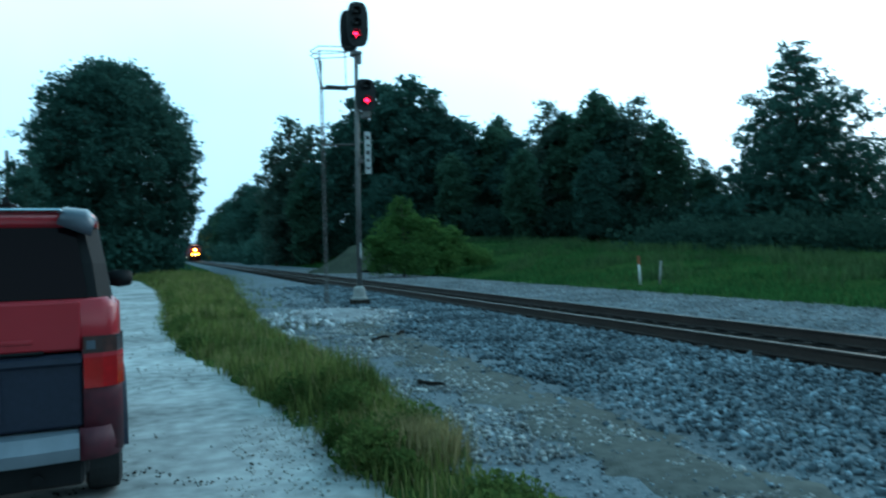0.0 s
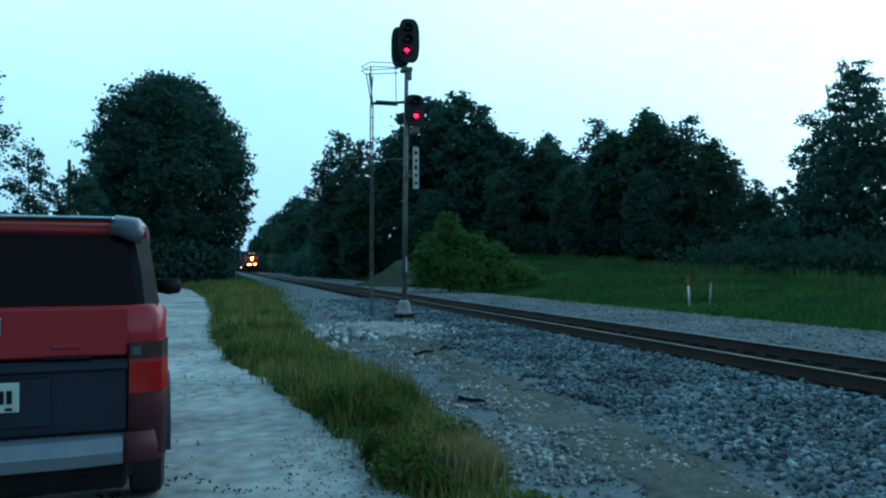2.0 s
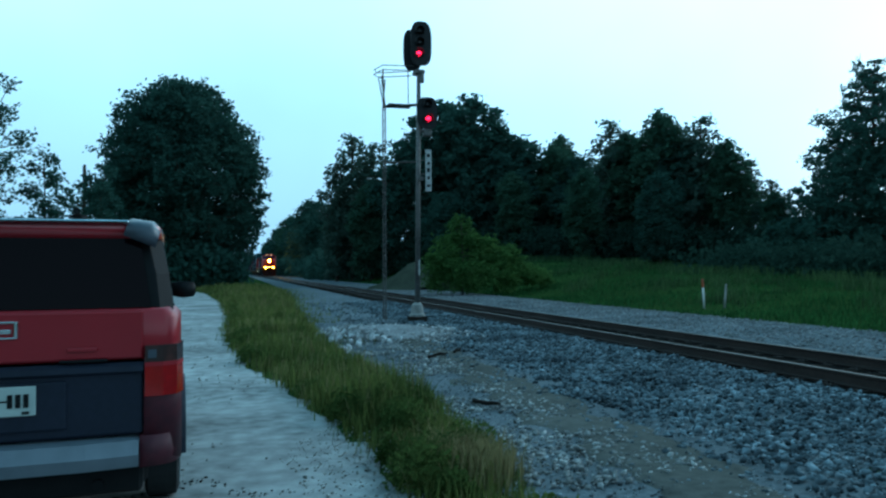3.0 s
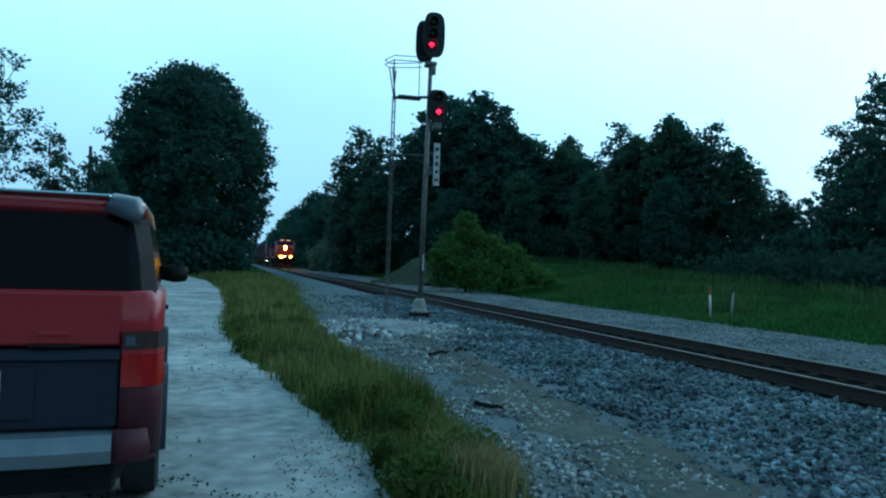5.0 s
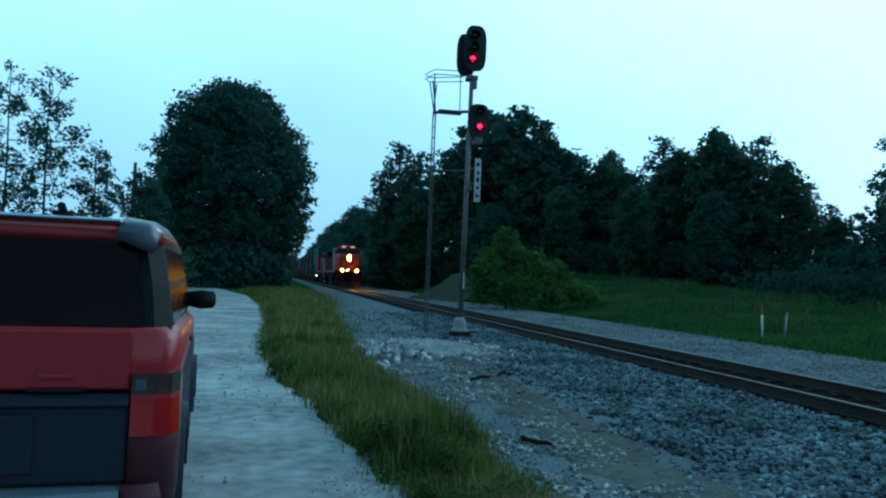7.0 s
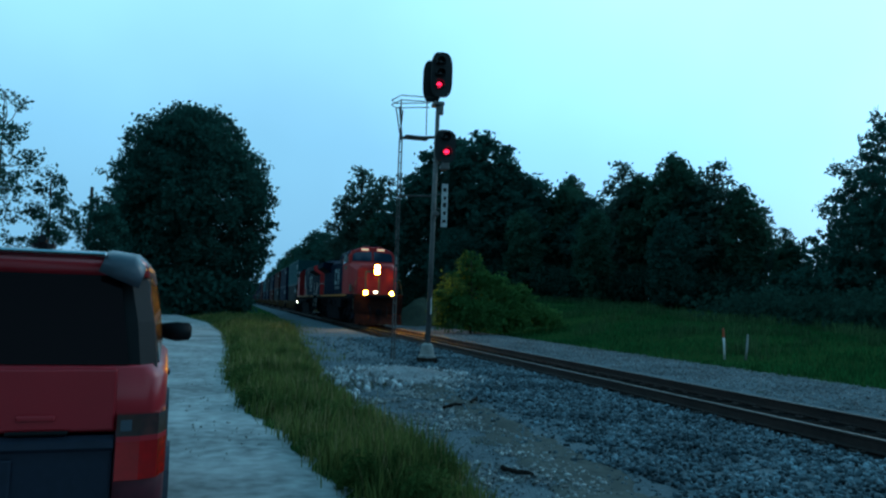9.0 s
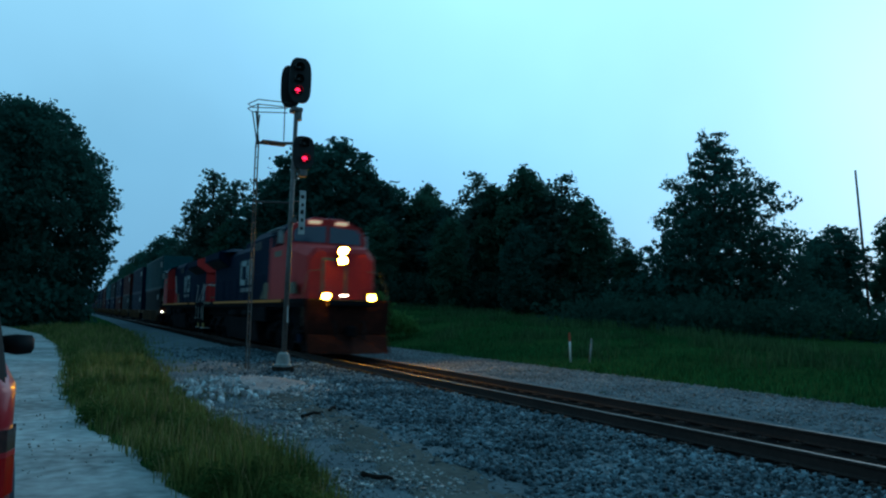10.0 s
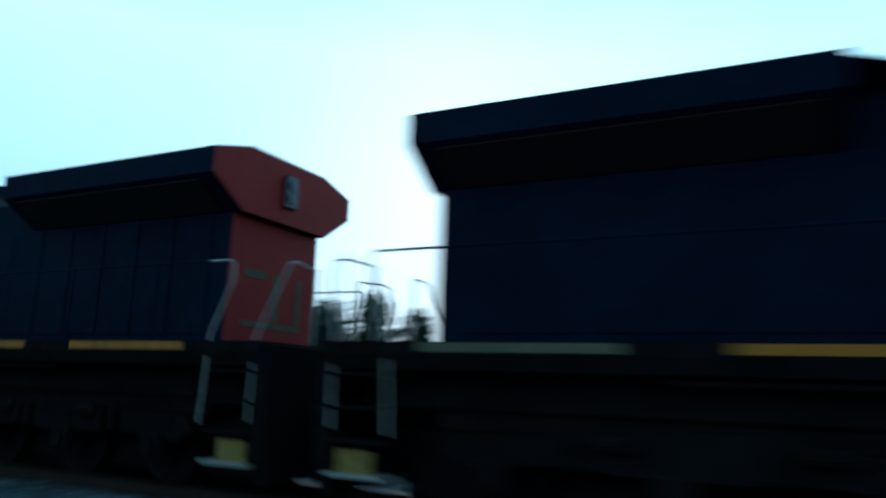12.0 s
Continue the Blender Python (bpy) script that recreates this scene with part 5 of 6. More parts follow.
def truck(parent, yc, wheels, axle_gap=1.85):
    for k in (-1, 0, 1):
        wheels.append(wheelset(parent, yc + k * axle_gap))
        motor(parent, yc + k * axle_gap + 0.75)
    bm = B()
    box(bm, -1.0, 1.0, yc - 2.6, yc + 2.6, 0.95, 1.64, 0.05)
    part("bolster", bm, M_UNDER, parent)
    for s in (-1, 1):
        x0, x1 = sorted((s * 1.0, s * 1.16))
        prof = [(yc - 2.5, 0.75), (yc - 2.35, 0.95), (yc - 1.2, 0.98), (yc - 0.9, 1.1), (yc + 0.9, 1.1), (yc + 1.2, 0.98), (yc + 2.35, 0.95), (yc + 2.5, 0.75), (yc + 2.2, 0.6), (yc + 1.3, 0.72), (yc + 0.5, 0.66), (yc - 0.5, 0.66), (yc - 1.3, 0.72), (yc - 2.2, 0.6)]
        frame_ob = part("truck_frame", prism(B(), prof, "x", x0, x1, 0.02, 1), M_UNDER, parent, "grimy truck side frame")
        for k in (-1, 0, 1):
            bm = B()
            y = yc + k * axle_gap
            box(bm, *sorted((s * 1.12, s * 1.26)), y - 0.2, y + 0.2, 0.36, 0.7, 0.03)
            tube(bm, [(s * 1.26, y, 0.53), (s * 1.3, y, 0.53)], 0.11, 12)
            part("axle_box", bm, M_UNDER, frame_ob)
            if k < 1:
                bm = B()
                for d in (-0.12, 0.12):
                    tube(bm, [(s * 1.2, y + axle_gap / 2 + d, 0.72), (s * 1.2, y + axle_gap / 2 + d, 1.0)], 0.07, 10)
                tube(bm, [(s * 1.22, y + 0.35, 0.95), (s * 1.22, y + 0.75, 0.95)], 0.09, 10)
                part("spring", bm, M_UNDER, frame_ob)


def motor(parent, y):
    bm = B()
    box(bm, -0.66, 0.66, y - 0.55, y + 0.6, 0.13, 1.0, 0.08)
    return part("traction_motor", bm, M_UNDER, parent)


def handrail(parent, pts, r=0.016, mat=None):
    return part("handrail", tube(B(), pts, r, 6), mat or M_STEEL, parent)


def build_engine(label, lit):
    """A six-axle road engine, its front at y = 0, its rear coupler at y = 22.3, rails at z = 0."""
    e = thing("locomotive", label, "locomotive", None, "engines of the train")
    wheels = []
    # frame and walkway
    bm = B()
    prism(bm, [(-1.5, 1.62), (1.5, 1.62), (1.55, 1.78), (1.55, 1.92), (-1.55, 1.92), (-1.55, 1.78)], "y", 0.25, 21.9)
    box(bm, -0.9, 0.9, 0.3, 21.8, 1.2, 1.64, 0.03)
    deck = part("frame", bm, M_UNDER, e, "black underframe and walkway")
    for s in (-1, 1):
        panel("sill_stripe", [(3.0, 1.805), (17.4, 1.805), (17.4, 1.905), (3.0, 1.905)], s * 1.552, deck, M_LYELLOW, "yellow-orange reflective sill stripe")
        panel("sill_stripe", [(18.4, 1.805), (20.6, 1.805), (20.6, 1.905), (18.4, 1.905)], s * 1.552, deck, M_LTAN if lit else M_LYELLOW, "faded sill stripe" if lit else "yellow sill stripe")
    # pilot, plough, anticlimber, coupler
    part("pilot", prism(B(), [(-1.45, 0.75), (1.45, 0.75), (1.5, 1.9), (-1.5, 1.9)], "y", 0.1, 0.3, 0.02, 1), M_PILOT, e, "dark red pilot sheet")
    part("plough", loft(B(), [[(-1.4, 0.1, 0.75), (0, -0.15, 0.75), (1.4, 0.1, 0.75), (1.4, 0.2, 0.75), (-1.4, 0.2, 0.75)], [(-1.42, -0.2, 0.14), (0, -0.65, 0.14), (1.42, -0.2, 0.14), (1.42, -0.08, 0.14), (-1.42, -0.08, 0.14)]]), M_PILOT, e, "dark red snow plough")
    bm = B()
    box(bm, -0.75, 0.75, -0.15, 0.3, 1.68, 1.9, 0.04)
    part("anticlimber", bm, M_UNDER, e)
    for y0, d in ((0.1, -1), (21.9, 1)):
        bm = B()
        box(bm, -0.14, 0.14, *sorted((y0, y0 + d * 0.5)), 0.72, 1.0, 0.04)
        box(bm, -0.2, 0.12, *sorted((y0 + d * 0.3, y0 + d * 0.58)), 0.68, 1.04, 0.05)
        part("coupler", bm, M_UNDER, e)
        for s in (-1, 1):
            part("air_hose", tube(B(), [(s * 0.5, y0, 1.2), (s * 0.52, y0 + d * 0.22, 0.95), (s * 0.45, y0 + d * 0.3, 0.62)], 0.03, 6), M_RUBBER, e)
    part("rear_pilot", prism(B(), [(-1.35, 0.22), (1.35, 0.22), (1.45, 0.7), (1.5, 1.9), (-1.5, 1.9), (-1.45, 0.7)], "y", 21.75, 21.95, 0.02, 1), M_UNDER, e)
    # nose, wide and sloping
    def nose_ring(y, hw, top, ch):
        return [(-hw, y, 1.92), (hw, y, 1.92), (hw, y, top - ch), (hw - ch * 0.9, y, top), (-hw + ch * 0.9, y, top), (-hw, y, top - ch)]
    nose = part("nose", loft(B(), [nose_ring(0.95, 1.15, 3.55, 0.3), nose_ring(1.05, 1.22, 3.7, 0.32), nose_ring(1.9, 1.42, 3.86, 0.26), nose_ring(2.75, 1.5, 3.98, 0.2)]), M_LRED, e, "red sloping nose")
    bm = B()
    box(bm, -0.62, 0.1, 0.905, 0.955, 2.05, 3.25, 0.02)
    part("nose_door", bm, M_LRED, nose)
    bm = B()
    for x0, x1, z0, z1 in ((-0.72, -0.62, 2.0, 3.3), (0.1, 0.2, 2.0, 3.3), (-0.72, 0.2, 3.25, 3.35)):
        box(bm, x0, x1, 0.915, 0.955, z0, z1, 0.01)
    part("nose_emblem", bm, M_LTAN, nose, "faded pale frame shape on the nose")
    for s in (-1, 1):
        panel("nose_stripe", [(1.3, 2.1), (2.5, 2.1), (2.5, 2.5), (1.45, 2.5)], s * 1.46, nose, M_LTAN)
    bm = B()
    box(bm, -0.2, 0.2, 0.86, 1.0, 3.08, 3.79, 0.03)
    hl = part("headlight", bm, M_LBLACK, e, "twin headlight housing")
    for z in (3.27, 3.6):
        bm = B()
        loft(bm, [[(r * math.cos(2 * math.pi * j / 18), 0.86 - d, z + r * math.sin(2 * math.pi * j / 18)) for j in range(18)] for r, d in ((0.13, 0.0), (0.13, 0.012), (0.06, 0.03))])
        part("headlight_lens", bm, M_HEADLIGHT if lit else M_LGLASS, hl, "bright warm headlight" if lit else "unlit headlight")
    for s in (-1, 1):
        bm = B()
        box(bm, s * 0.8 - 0.16, s * 0.8 + 0.16, 0.06, 0.3, 1.86, 2.14, 0.03)
        dl = part("ditch_light", bm, M_LBLACK, e)
        bm = B()
        loft(bm, [[(s * 0.8 + r * math.cos(2 * math.pi * j / 18), 0.06 - d, 2.0 + r * math.sin(2 * math.pi * j / 18)) for j in range(18)] for r, d in ((0.115, 0.0), (0.115, 0.012), (0.06, 0.03))])
        part("ditch_lens", bm, M_DITCH if lit else M_LGLASS, dl, "bright warm ditch light" if lit else "unlit ditch light")
    if lit:
        bm = B()
        box(bm, -0.3, -0.1, 0.04, 0.06, 2.02, 2.07)
        part("step_lamp", bm, M_SMALLLAMP, e)
    else:
        bm = B()
        box(bm, 1.3, 1.42, 0.6, 0.68, 1.2, 1.28)
        box(bm, -1.42, -1.3, 0.6, 0.68, 1.2, 1.28)
        part("step_lamp", bm, M_SMALLLAMP, e)
    # cab
    def cab_ring(y, dz=0.0, w=1.5):
        return [(-w, y, 1.92), (w, y, 1.92), (w, y, 4.3 + dz), (w - 0.22, y, 4.66 + dz), (0.55, y, 4.93 + dz), (-0.55, y, 4.93 + dz), (-w + 0.22, y, 4.66 + dz), (-w, y, 4.3 + dz)]
    cab_ob = part("cab", loft(B(), [cab_ring(2.7, -0.02, 1.48), cab_ring(2.9, 0.02), cab_ring(5.25, 0.02)]), M_LRED, e, "red driver's cab")
    part("cab_roof", loft(B(), [[(1.53, y, 4.3), (1.54, y, 4.36), (1.3, y, 4.72), (0.55, y, 5.0), (-0.55, y, 5.0), (-1.3, y, 4.72), (-1.54, y, 4.36), (-1.53, y, 4.3), (-1.26, y, 4.64), (-0.54, y, 4.95), (0.54, y, 4.95), (1.26, y, 4.64)] for y in (3.0, 5.4)]), M_LBLACK, cab_ob, "dark cab roof sheet")
    for s in (-1, 1):
        part("windscreen", prism(B(), [(s * 0.06, 4.02), (s * 1.3, 4.0), (s * 1.26, 4.42), (s * 1.1, 4.56), (s * 0.06, 4.64)], "y", 2.67, 2.7), M_LGLASS, cab_ob, "dark windscreen reflecting the sky")
        bm = B()
        box(bm, *sorted((s * 0.28, s * 0.74)), 2.6, 2.74, 4.69, 4.82, 0.02)
        part("number_board", bm, M_NUMBER if lit else M_LWHITE, cab_ob, "lit number board")
        for y0, y1 in ((3.2, 3.75), (3.85, 4.35), (4.45, 4.95)):
            panel("side_window", [(y0, 3.9), (y1, 3.9), (y1, 4.46), (y0, 4.46)], s * 1.502, cab_ob, M_LGLASS if y0 > 4.4 else M_CARGLASS, "cab side window")
        panel("cab_door_seam", [(4.98, 2.0), (5.02, 2.0), (5.02, 4.5), (4.98, 4.5)], s * 1.502, cab_ob, M_LBLACK)
        panel("cab_lettering_bar", [(3.4, 3.5), (4.5, 3.5), (4.5, 3.72), (3.4, 3.72)], s * 1.502, cab_ob, M_LTAN)
        bm = B()
        box(bm, *sorted((s * 1.5, s * 1.72)), 3.1, 3.16, 3.95, 4.4, 0.01)
        part("cab_mirror", bm, M_LWHITE, cab_ob)
        bm = B()
        box(bm, *sorted((s * 1.5, s * 1.68)), 3.2, 5.0, 4.5, 4.54, 0.01)
        part("window_awning", bm, M_LWHITE, cab_ob)
    # equipment hood, engine hood
    hood = part("hood", loft(B(), [[(-0.98, y, 1.92), (0.98, y, 1.92), (0.98, y, 4.62), (0.75, y, 4.93), (-0.75, y, 4.93), (-0.98, y, 4.62)] for y in (5.25, 10.75)]), M_LBLACK, e, "black equipment hood")
    part("engine_hood", loft(B(), [[(-0.95, y, 1.92), (0.95, y, 1.92), (0.95, y, 4.25), (0.75, y, 4.5), (-0.75, y, 4.5), (-0.95, y, 4.25)] for y in (10.75, 20.685)]), M_LBLACK, e, "black engine hood")
    eh = e.children[-1]
    for s in (-1, 1):
        x = s * 0.982
        panel("red_flash", [(5.3, 1.95), (7.5, 1.95), (7.47, 2.65), (6.24, 2.66), (5.61, 4.08), (5.3, 4.08)], x, hood, M_LRED, "red paint flash")
        panel("white_flash", [(6.3, 2.68), (7.3, 2.7), (6.2, 4.08), (5.65, 4.08)], x, hood, M_LWHITE, "white diagonal flash")
        panel("tan_flash", [(7.56, 1.97), (8.93, 1.97), (8.23, 2.68), (7.5, 2.66)], x, hood, M_LTAN, "faded diagonal flash")
        # emblem on the engine hood: plain pale shapes
        x = s * 0.953
        emblem = panel("emblem_bar", [(12.2, 3.6), (13.4, 3.6), (13.55, 3.72), (13.4, 3.86), (12.2, 3.86)], x, eh, M_LWHITE, "pale emblem of plain blocks")
        for blk in ([(13.22, 2.95), (13.55, 2.95), (13.55, 3.6), (13.22, 3.6)], [(12.2, 2.69), (13.4, 2.69), (13.55, 2.83), (13.55, 2.95), (12.2, 2.95)], [(11.95, 2.95), (12.2, 2.95), (12.2, 3.6), (11.95, 3.6)], [(10.8, 2.69), (11.14, 2.69), (11.14, 3.86), (10.8, 3.86)], [(11.4, 2.69), (11.75, 2.69), (11.75, 3.86), (11.4, 3.86)]):
            panel("emblem_block", blk, x, emblem, M_LWHITE)
        panel("lettering_bar", [(10.85, 2.36), (13.4, 2.36), (13.4, 2.55), (10.85, 2.55)], x, emblem, material("dull_lettering", (0.2, 0.21, 0.21), (0.1, 0.1, 0.11), rough=0.6, grain=9))
        # hood doors
        for k in range(9):
            y0 = 13.75 + k * 0.74
            bm = B()
            box(bm, *sorted((s * 0.95, s * 0.965)), y0, y0 + 0.66, 2.05, 3.75, 0.006)
            part("hood_door", bm, M_LBLACK, eh)
        for k in range(4):
            y0 = 8.95 + k * 0.45
            bm = B()
            box(bm, *sorted((s * 0.98, s * 0.992)), y0, y0 + 0.38, 2.1, 4.3, 0.006)
            part("hood_door", bm, M_LBLACK, hood)
        bm = B()
        box(bm, *sorted((s * 0.98, s * 1.0)), 9.0, 10.6, 4.15, 4.5, 0.01)
        part("intake_grille", bm, M_GRILLE, hood)
    # radiator wings over the rear of the hood
    rad = part("radiator", loft(B(), [[(-1.56, y, z0), (-1.56, y, z1), (-0.85, y, z1 + 0.2), (0.85, y, z1 + 0.2), (1.56, y, z1), (1.56, y, z0), (0.95, y, z2), (-0.95, y, z2)] for y, z0, z1, z2 in ((16.35, 4.16, 4.52, 3.75), (20.83, 4.16, 4.52, 3.75))]), M_LBLACK, e, "overhanging radiator housing")
    part("radiator_ramp", loft(B(), [[(-0.8, 15.4, 4.49), (0.8, 15.4, 4.49), (0.8, 15.4, 4.5), (-0.8, 15.4, 4.5)], [(-1.5, 16.36, 4.49), (1.5, 16.36, 4.49), (0.85, 16.36, 4.7), (-0.85, 16.36, 4.7)]]), M_LBLACK, rad)
    for s in (-1, 1):
        bm = B()
        prism(bm, [(s * 1.5, 4.1), (s * 1.0, 3.78), (s * 1.0, 3.76), (s * 1.52, 4.08)], "y", 16.6, 20.5)
        part("radiator_grille", bm, M_GRILLE, rad)
    # red end
    part("end_sheet", prism(B(), [(-0.95, 3.76), (0.95, 3.76), (1.56, 4.16), (1.56, 4.52), (0.85, 4.72), (-0.85, 4.72), (-1.56, 4.52), (-1.56, 4.16)], "y", 20.832, 20.85), M_LRED, e, "red end of the radiator housing")
    part("hood_end", prism(B(), [(-0.95, 1.95), (0.95, 1.95), (0.95, 3.74), (-0.95, 3.74)], "y", 20.686, 20.7), M_LRED, e, "red end of the hood")
    bm = B()
    box(bm, -0.14, 0.14, 20.85, 20.92, 4.0, 4.5, 0.02)
    for z in (4.15, 4.35):
        tube(bm, [(0, 20.92, z), (0, 20.95, z)], 0.09, 12)
    part("rear_lamps", bm, M_LGLASS, e)
    bm = B()
    for x0, x1, z0, z1 in ((-0.62, -0.5, 2.3, 3.0), (-0.1, 0.02, 2.3, 3.0), (0.2, 0.65, 2.9, 3.02), (-0.62, 0.65, 2.2, 2.28)):
        box(bm, x0, x1, 20.702, 20.708, z0, z1)
    part("end_emblem", bm, M_LTAN, e, "faded pale shapes on the red end")
    # roof gear
    bm = B()
    box(bm, -0.45, 0.45, 14.15, 14.95, 4.49, 4.86, 0.03)
    part("exhaust_outlet", bm, M_LBLACK, e)
    bm = B()
    box(bm, -0.5, 0.5, 12.4, 13.0, 4.49, 4.6, 0.02)
    tube(bm, [(-0.2, 17.3, 4.7), (-0.2, 17.3, 4.88), (-0.2, 17.75, 4.88), (-0.2, 17.75, 4.7)], 0.015, 6)
    part("roof_hatch", bm, M_LBLACK, e)
    part("lifting_ring", tube(B(), [(-0.8, 20.2, 4.7), (-0.8, 20.2, 4.88), (-0.5, 20.2, 4.88), (-0.5, 20.2, 4.7)], 0.015, 6), M_LBLACK, e)
    part("horn", tube(B(), [(0.3, 3.6, 4.9), (0.3, 3.6, 5.02), (0.3, 3.2, 5.04)], 0.04, 8, 0.08), M_LBLACK, e)
    # walkway rails and stanchions
    for s in (-1, 1):
        handrail(e, [(s * 1.5, 20.9, 2.95), (s * 1.5, 21.22, 2.95), (s * 1.5, 21.3, 2.9), (s * 1.5, 21.3, 2.68), (s * 1.52, 21.02, 2.0), (s * 1.52, 20.95, 0.9)])
        handrail(e, [(s * 1.5, 5.4, 2.95), (s * 1.5, 20.9, 2.95)], 0.016, M_LBLACK)
        handrail(e, [(s * 1.5, 21.72, 0.95), (s * 1.5, 21.74, 1.95), (s * 1.32, 21.95, 2.7), (s * 1.22, 21.98, 2.92), (s * 1.05, 21.95, 2.97), (s * 0.7, 21.85, 2.95)])
        handrail(e, [(s * 0.5, 21.85, 1.95), (s * 0.5, 21.85, 2.95), (s * 0.7, 21.85, 2.95)], 0.018)
        handrail(e, [(s * 1.5, 0.35, 1.0), (s * 1.5, 0.4, 2.1), (s * 1.3, 0.5, 2.85), (s * 0.8, 0.5, 2.9)], 0.014, M_LTAN)
        handrail(e, [(s * 1.5, 1.4, 1.0), (s * 1.52, 1.5, 2.6)], 0.014, M_LBLACK)
        for k in range(9):
            y = 6.2 + k * 1.72
            part("stanchion", tube(B(), [(s * 1.5, y, 1.9), (s * 1.5, y, 2.95)], 0.014, 5), M_LBLACK, e)
        # stairwells
        for y0, y1, mat in ((0.5, 1.35, M_LBLACK), (21.0, 21.75, M_STEPYELLOW)):
            for k in range(4):
                bm = B()
                z = 0.42 + k * 0.37
                box(bm, *sorted((s * 1.12, s * 1.52)), y0, y1, z, z + 0.04, 0.008)
                st = part("step", bm, M_STEEL if k == 0 and y0 > 5 else M_UNDER, e)
                if k == 0:
                    bm = B()
                    box(bm, *sorted((s * 1.38, s * 1.42)), y0 + 0.2, y1 - 0.1, z + 0.04, z + 0.3, 0.01)
                    part("step_back", bm, mat, st, "worn yellow step back" if mat is M_STEPYELLOW else "")
        # battery box under the cab, tanks and reservoirs
        bm = B()
        box(bm, *sorted((s * 1.0, s * 1.5)), 5.6, 8.2, 1.05, 1.62, 0.03)
        part("battery_box", bm, M_UNDER, e)
        part("air_reservoir", tube(B(), [(s * 1.25, 8.5, 1.38), (s * 1.25, 10.6, 1.38)], 0.2, 14), M_UNDER, e, "", True)
        part("air_reservoir", tube(B(), [(s * 1.25, 11.0, 1.38), (s * 1.25, 13.6, 1.38)], 0.2, 14), M_UNDER, e, "", True)
        part("pipe", tube(B(), [(s * 1.4, 4.0, 1.55), (s * 1.4, 18.0, 1.55)], 0.03, 6), M_UNDER, e)
    bm = B()
    prism(bm, [(-1.35, 1.15), (-1.25, 0.2), (1.25, 0.2), (1.35, 1.15), (1.2, 1.25), (-1.2, 1.25)], "y", 7.9, 14.9, 0.05, 2)
    part("fuel_tank", bm, M_UNDER, e, "dark grimy fuel tank")
    bm = B()
    box(bm, -1.1, 1.1, 0.9, 21.5, 1.2, 1.9, 0.03)
    part("underframe", bm, M_UNDER, e, "dark underframe")
    truck(e, 4.2, wheels)
    truck(e, 18.0, wheels)
    return e, wheels


ENGINES = [build_engine("black and red freight engine with bright headlights", True), build_engine("second black and red freight engine coupled backwards", False)]


# ---- container cars ----
M_WELL = material("well_car_paint", (0.11, 0.06, 0.025), (0.05, 0.03, 0.018), spec=0.06, rough=0.7, grain=4, patch=0.8, bump=0.1)
BOX_PAINTS = [material("container_teal", (0.02, 0.085, 0.095), (0.014, 0.055, 0.065), spec=0.06, rough=0.55, grain=3, patch=0.6, bump=0.04), material("container_navy", (0.009, 0.015, 0.036), (0.006, 0.01, 0.022), spec=0.06, rough=0.55, grain=3, patch=0.6),
              material("container_grey", (0.026, 0.028, 0.032), (0.017, 0.019, 0.021), spec=0.06, rough=0.6, grain=3, patch=0.6), material("container_maroon", (0.06, 0.013, 0.012), (0.034, 0.009, 0.008), spec=0.06, rough=0.6, grain=3, patch=0.6)]


def build_container(length, mat, label):
    c = thing("shipping_container", label, "shipping container", None, "containers on the train")
    h, w = 2.88, 1.22
    # corrugated sides
    pts = []
    n = int(length / 0.28)
    for k in range(n):
        y = 0.12 + (length - 0.24) * k / n
        d = (length - 0.24) / n
        pts += [(y, 0.0), (y + d * 0.3, 0.0), (y + d * 0.5, 0.035), (y + d * 0.8, 0.035)]
    pts.append((length - 0.12, 0.0))
    for s in (-1, 1):
        v = []
        for y, d in pts:
            v += [(s * (w - 0.01 - d), y, 0.16), (s * (w - 0.01 - d), y, h - 0.12)]
        f = [(2 * i, 2 * i + 2, 2 * i + 3, 2 * i + 1) for i in range(len(pts) - 1)]
        sheet("side_wall", v, f, mat, c)
        bm = B()
        box(bm, *sorted((s * (w - 0.06), s * w)), 0, length, 0, 0.17, 0.01)
        box(bm, *sorted((s * (w - 0.06), s * w)), 0, length, h - 0.13, h, 0.01)
        for y in (0, length - 0.14):
            box(bm, *sorted((s * (w - 0.14), s * w)), y, y + 0.14, 0, h, 0.01)
        part("edge_frame", bm, mat, c)
    bm = B()
    box(bm, -w + 0.05, w - 0.05, 0.03, 0.08, 0.05, h - 0.05)
    part("end_wall", bm, mat, c)
    part("end_wall", box(B(), -w + 0.05, w - 0.05, length - 0.08, length - 0.03, 0.05, h - 0.05), mat, c)
    bm = B()
    box(bm, -w + 0.05, w - 0.05, 0.05, length - 0.05, h - 0.05, h - 0.02)
    part("top_sheet", bm, mat, c)
    for s in (-1, 1):
        panel("lettering_bar", [(0.9, 1.9), (1.5, 1.9), (1.5, 2.35), (0.9, 2.35)], s * (w - 0.006), c, M_LWHITE, "pale block of lettering")
        panel("lettering_bar", [(1.75, 1.9), (2.3, 1.9), (2.3, 2.35), (1.75, 2.35)], s * (w - 0.006), c, M_LWHITE)
    return c


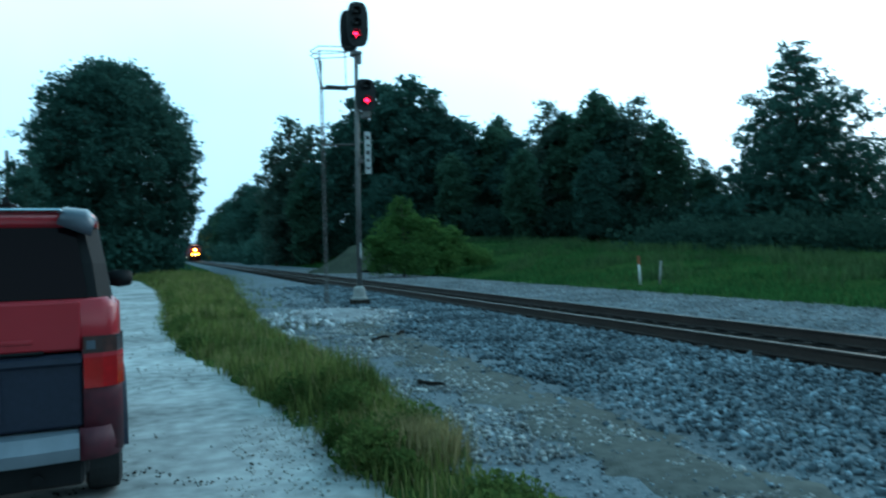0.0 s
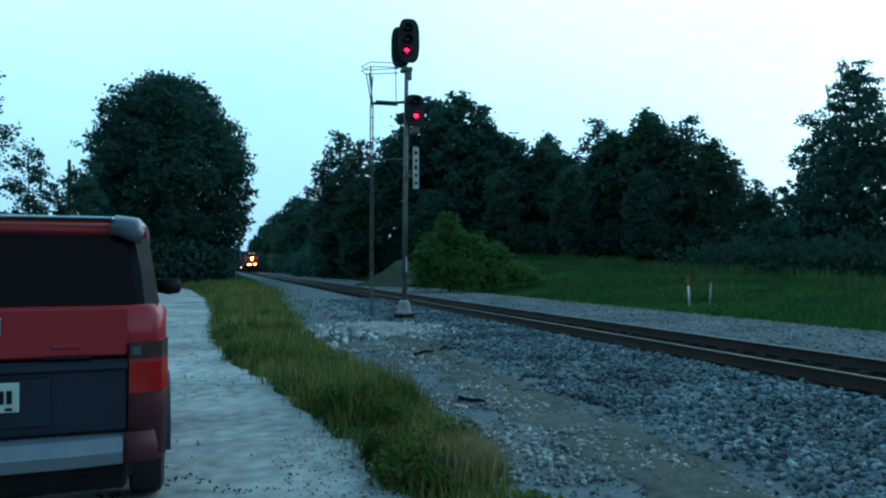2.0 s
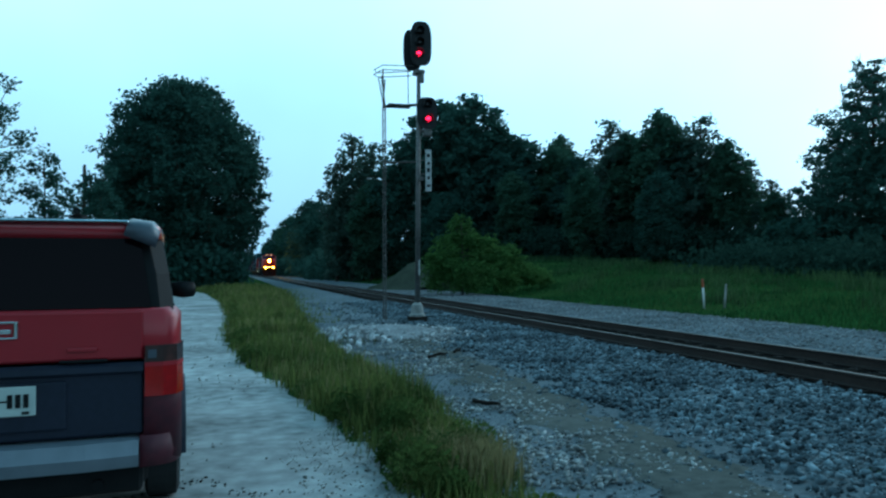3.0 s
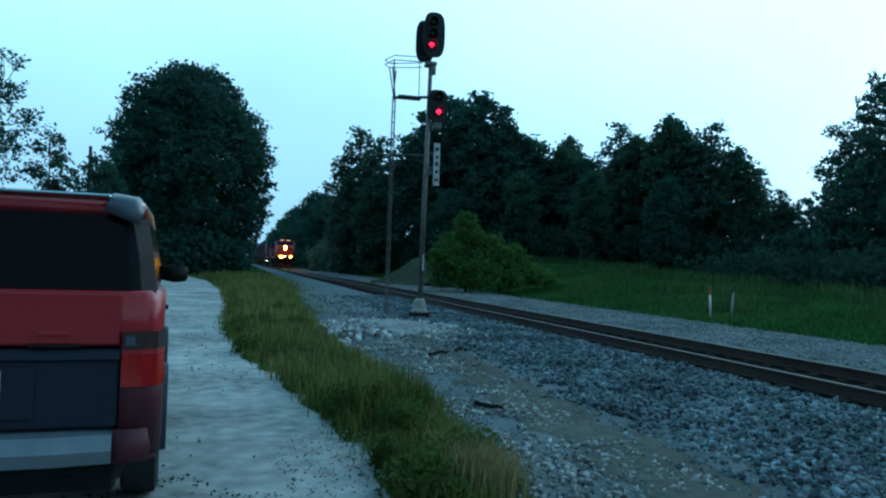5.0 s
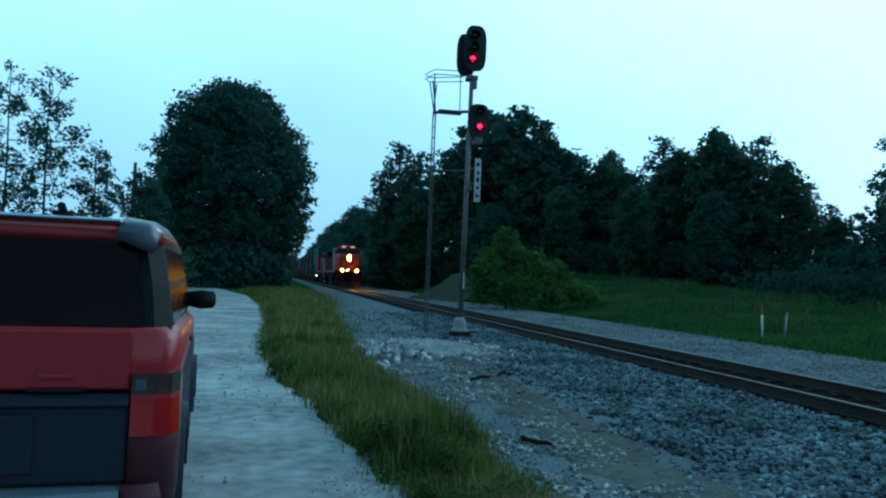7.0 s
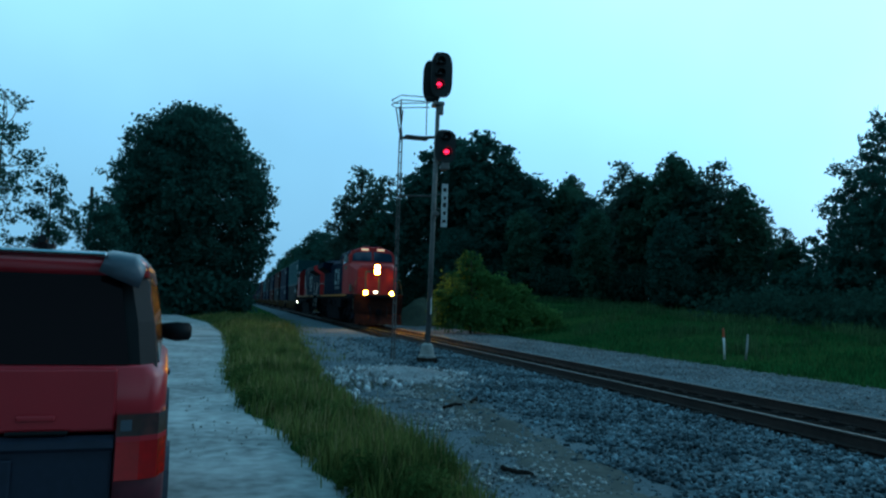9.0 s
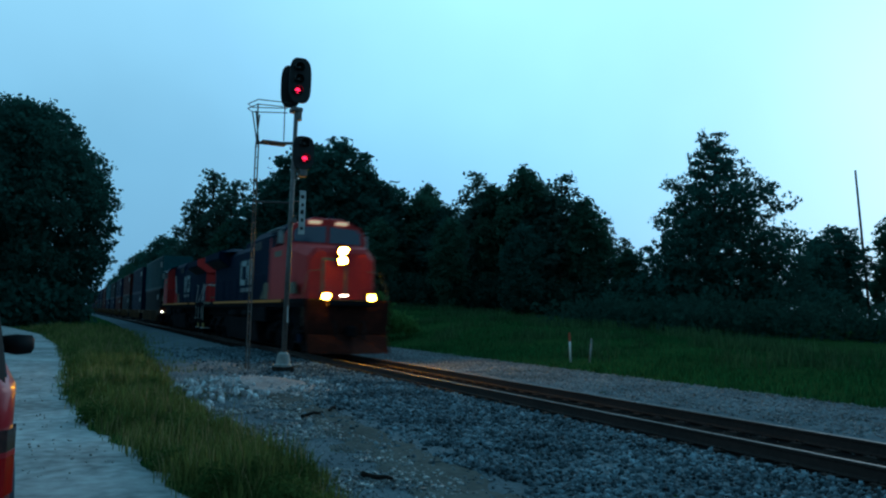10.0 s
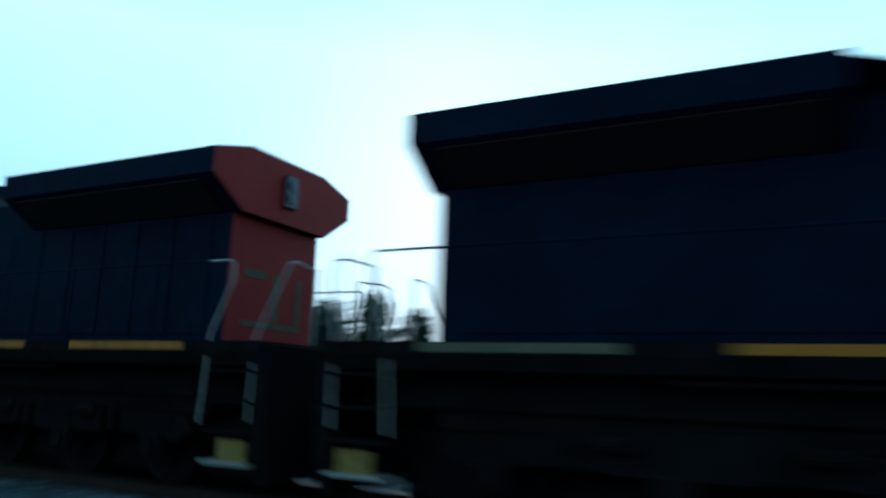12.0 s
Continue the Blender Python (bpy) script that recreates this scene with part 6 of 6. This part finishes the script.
def build_well_car():
    c = thing("well_car", "low well wagon carrying stacked containers", "railway wagon", None, "wagons of the train")
    for s in (-1, 1):
        part("side_sill", prism(B(), [(0.9, 1.0), (2.4, 1.0), (3.0, 0.42), (16.5, 0.42), (17.1, 1.0), (18.6, 1.0), (18.6, 1.35), (0.9, 1.35)], "x", *sorted((s * 1.3, s * 1.42))), M_WELL, c, "rust-brown side sill")
        for k in range(14):
            bm = B()
            box(bm, *sorted((s * 1.42, s * 1.47)), 3.2 + k * 1.0, 3.3 + k * 1.0, 0.45, 1.33)
            part("side_post", bm, M_WELL, c)
    bm = B()
    box(bm, -1.3, 1.3, 0.5, 2.6, 1.0, 1.25, 0.03)
    box(bm, -1.3, 1.3, 16.9, 19.0, 1.0, 1.25, 0.03)
    box(bm, -0.15, 0.15, -0.1, 0.6, 0.75, 1.05, 0.03)
    box(bm, -0.15, 0.15, 18.9, 19.6, 0.75, 1.05, 0.03)
    part("end_platform", bm, M_WELL, c)
    bm = B()
    box(bm, -1.3, 1.3, 2.9, 16.6, 0.3, 0.42, 0.02)
    part("well_floor", bm, M_UNDER, c)
    for yc in (1.6, 17.9):
        for k in (-0.88, 0.88):
            wheelset(c, yc + k)
        for s in (-1, 1):
            part("truck_frame", prism(B(), [(yc - 1.2, 0.45), (yc - 1.1, 0.7), (yc - 0.4, 0.9), (yc + 0.4, 0.9), (yc + 1.1, 0.7), (yc + 1.2, 0.45), (yc + 0.7, 0.5), (yc, 0.35), (yc - 0.7, 0.5)], "x", *sorted((s * 0.95, s * 1.1))), M_UNDER, c)
    return c


WAGONS, BOXES = [], []
first_car = build_well_car()
kinds_box = [(build_container(16.15, BOX_PAINTS[0], "long teal corrugated shipping container"), 16.15), (build_container(13.6, BOX_PAINTS[1], "dark blue corrugated shipping container"), 13.6),
             (build_container(13.6, BOX_PAINTS[2], "grey corrugated shipping container"), 13.6), (build_container(13.6, BOX_PAINTS[3], "maroon corrugated shipping container"), 13.6)]
LOADS = [(2, 0), (1, 1), (2, 3), (3, 1), (1, 2), (1, 0), (3, 3), (2, 1), (1, 1), (3, 2), (1, 3), (2, 2)]
used = set()


def load(kind):
    ob, length = kinds_box[kind]
    if kind in used:
        ob = copy_thing(ob, pose(0, 0, 0))
    used.add(kind)
    return ob, length


for i, (low, high) in enumerate(LOADS):
    offset = 44.75 + 19.5 * i
    WAGONS.append((first_car if i == 0 else copy_thing(first_car, pose(0, 0, 0)), offset))
    for kind, z in ((low, 0.42), (high, 3.31)):
        ob, length = load(kind)
        BOXES.append((ob, offset + 9.75 - length / 2 + (0 if kind else -0.4), z))


def motions():
    times = [0.0, 0.1] + [0.5 * k for k in range(1, 24)] + [11.9, 12.0]

    def roll(ob, dy, dz, turn=0):
        walk(ob, [(t, pose(TRACK_X, front_at(t) + dy, RAIL_Z + dz, 0, 0, turn)) for t in times])

    roll(ENGINES[0][0], 0.0, 0.0)
    roll(ENGINES[1][0], 44.65, 0.0, 180)
    for ob, dy in WAGONS:
        roll(ob, dy, 0.0)
    for ob, dy, dz in BOXES:
        roll(ob, dy, dz)
    # wheels turn as they roll, 1/30 s from row to row
    step = math.degrees(-SPEED / 30 / 0.53)
    for (engine, wheels), way in zip(ENGINES, (1, -1)):
        for w in wheels:
            walk(w, [(k / 30, pose(w.location.x, w.location.y, w.location.z, way * step * k, 0, 0)) for k in range(361)])


motions()
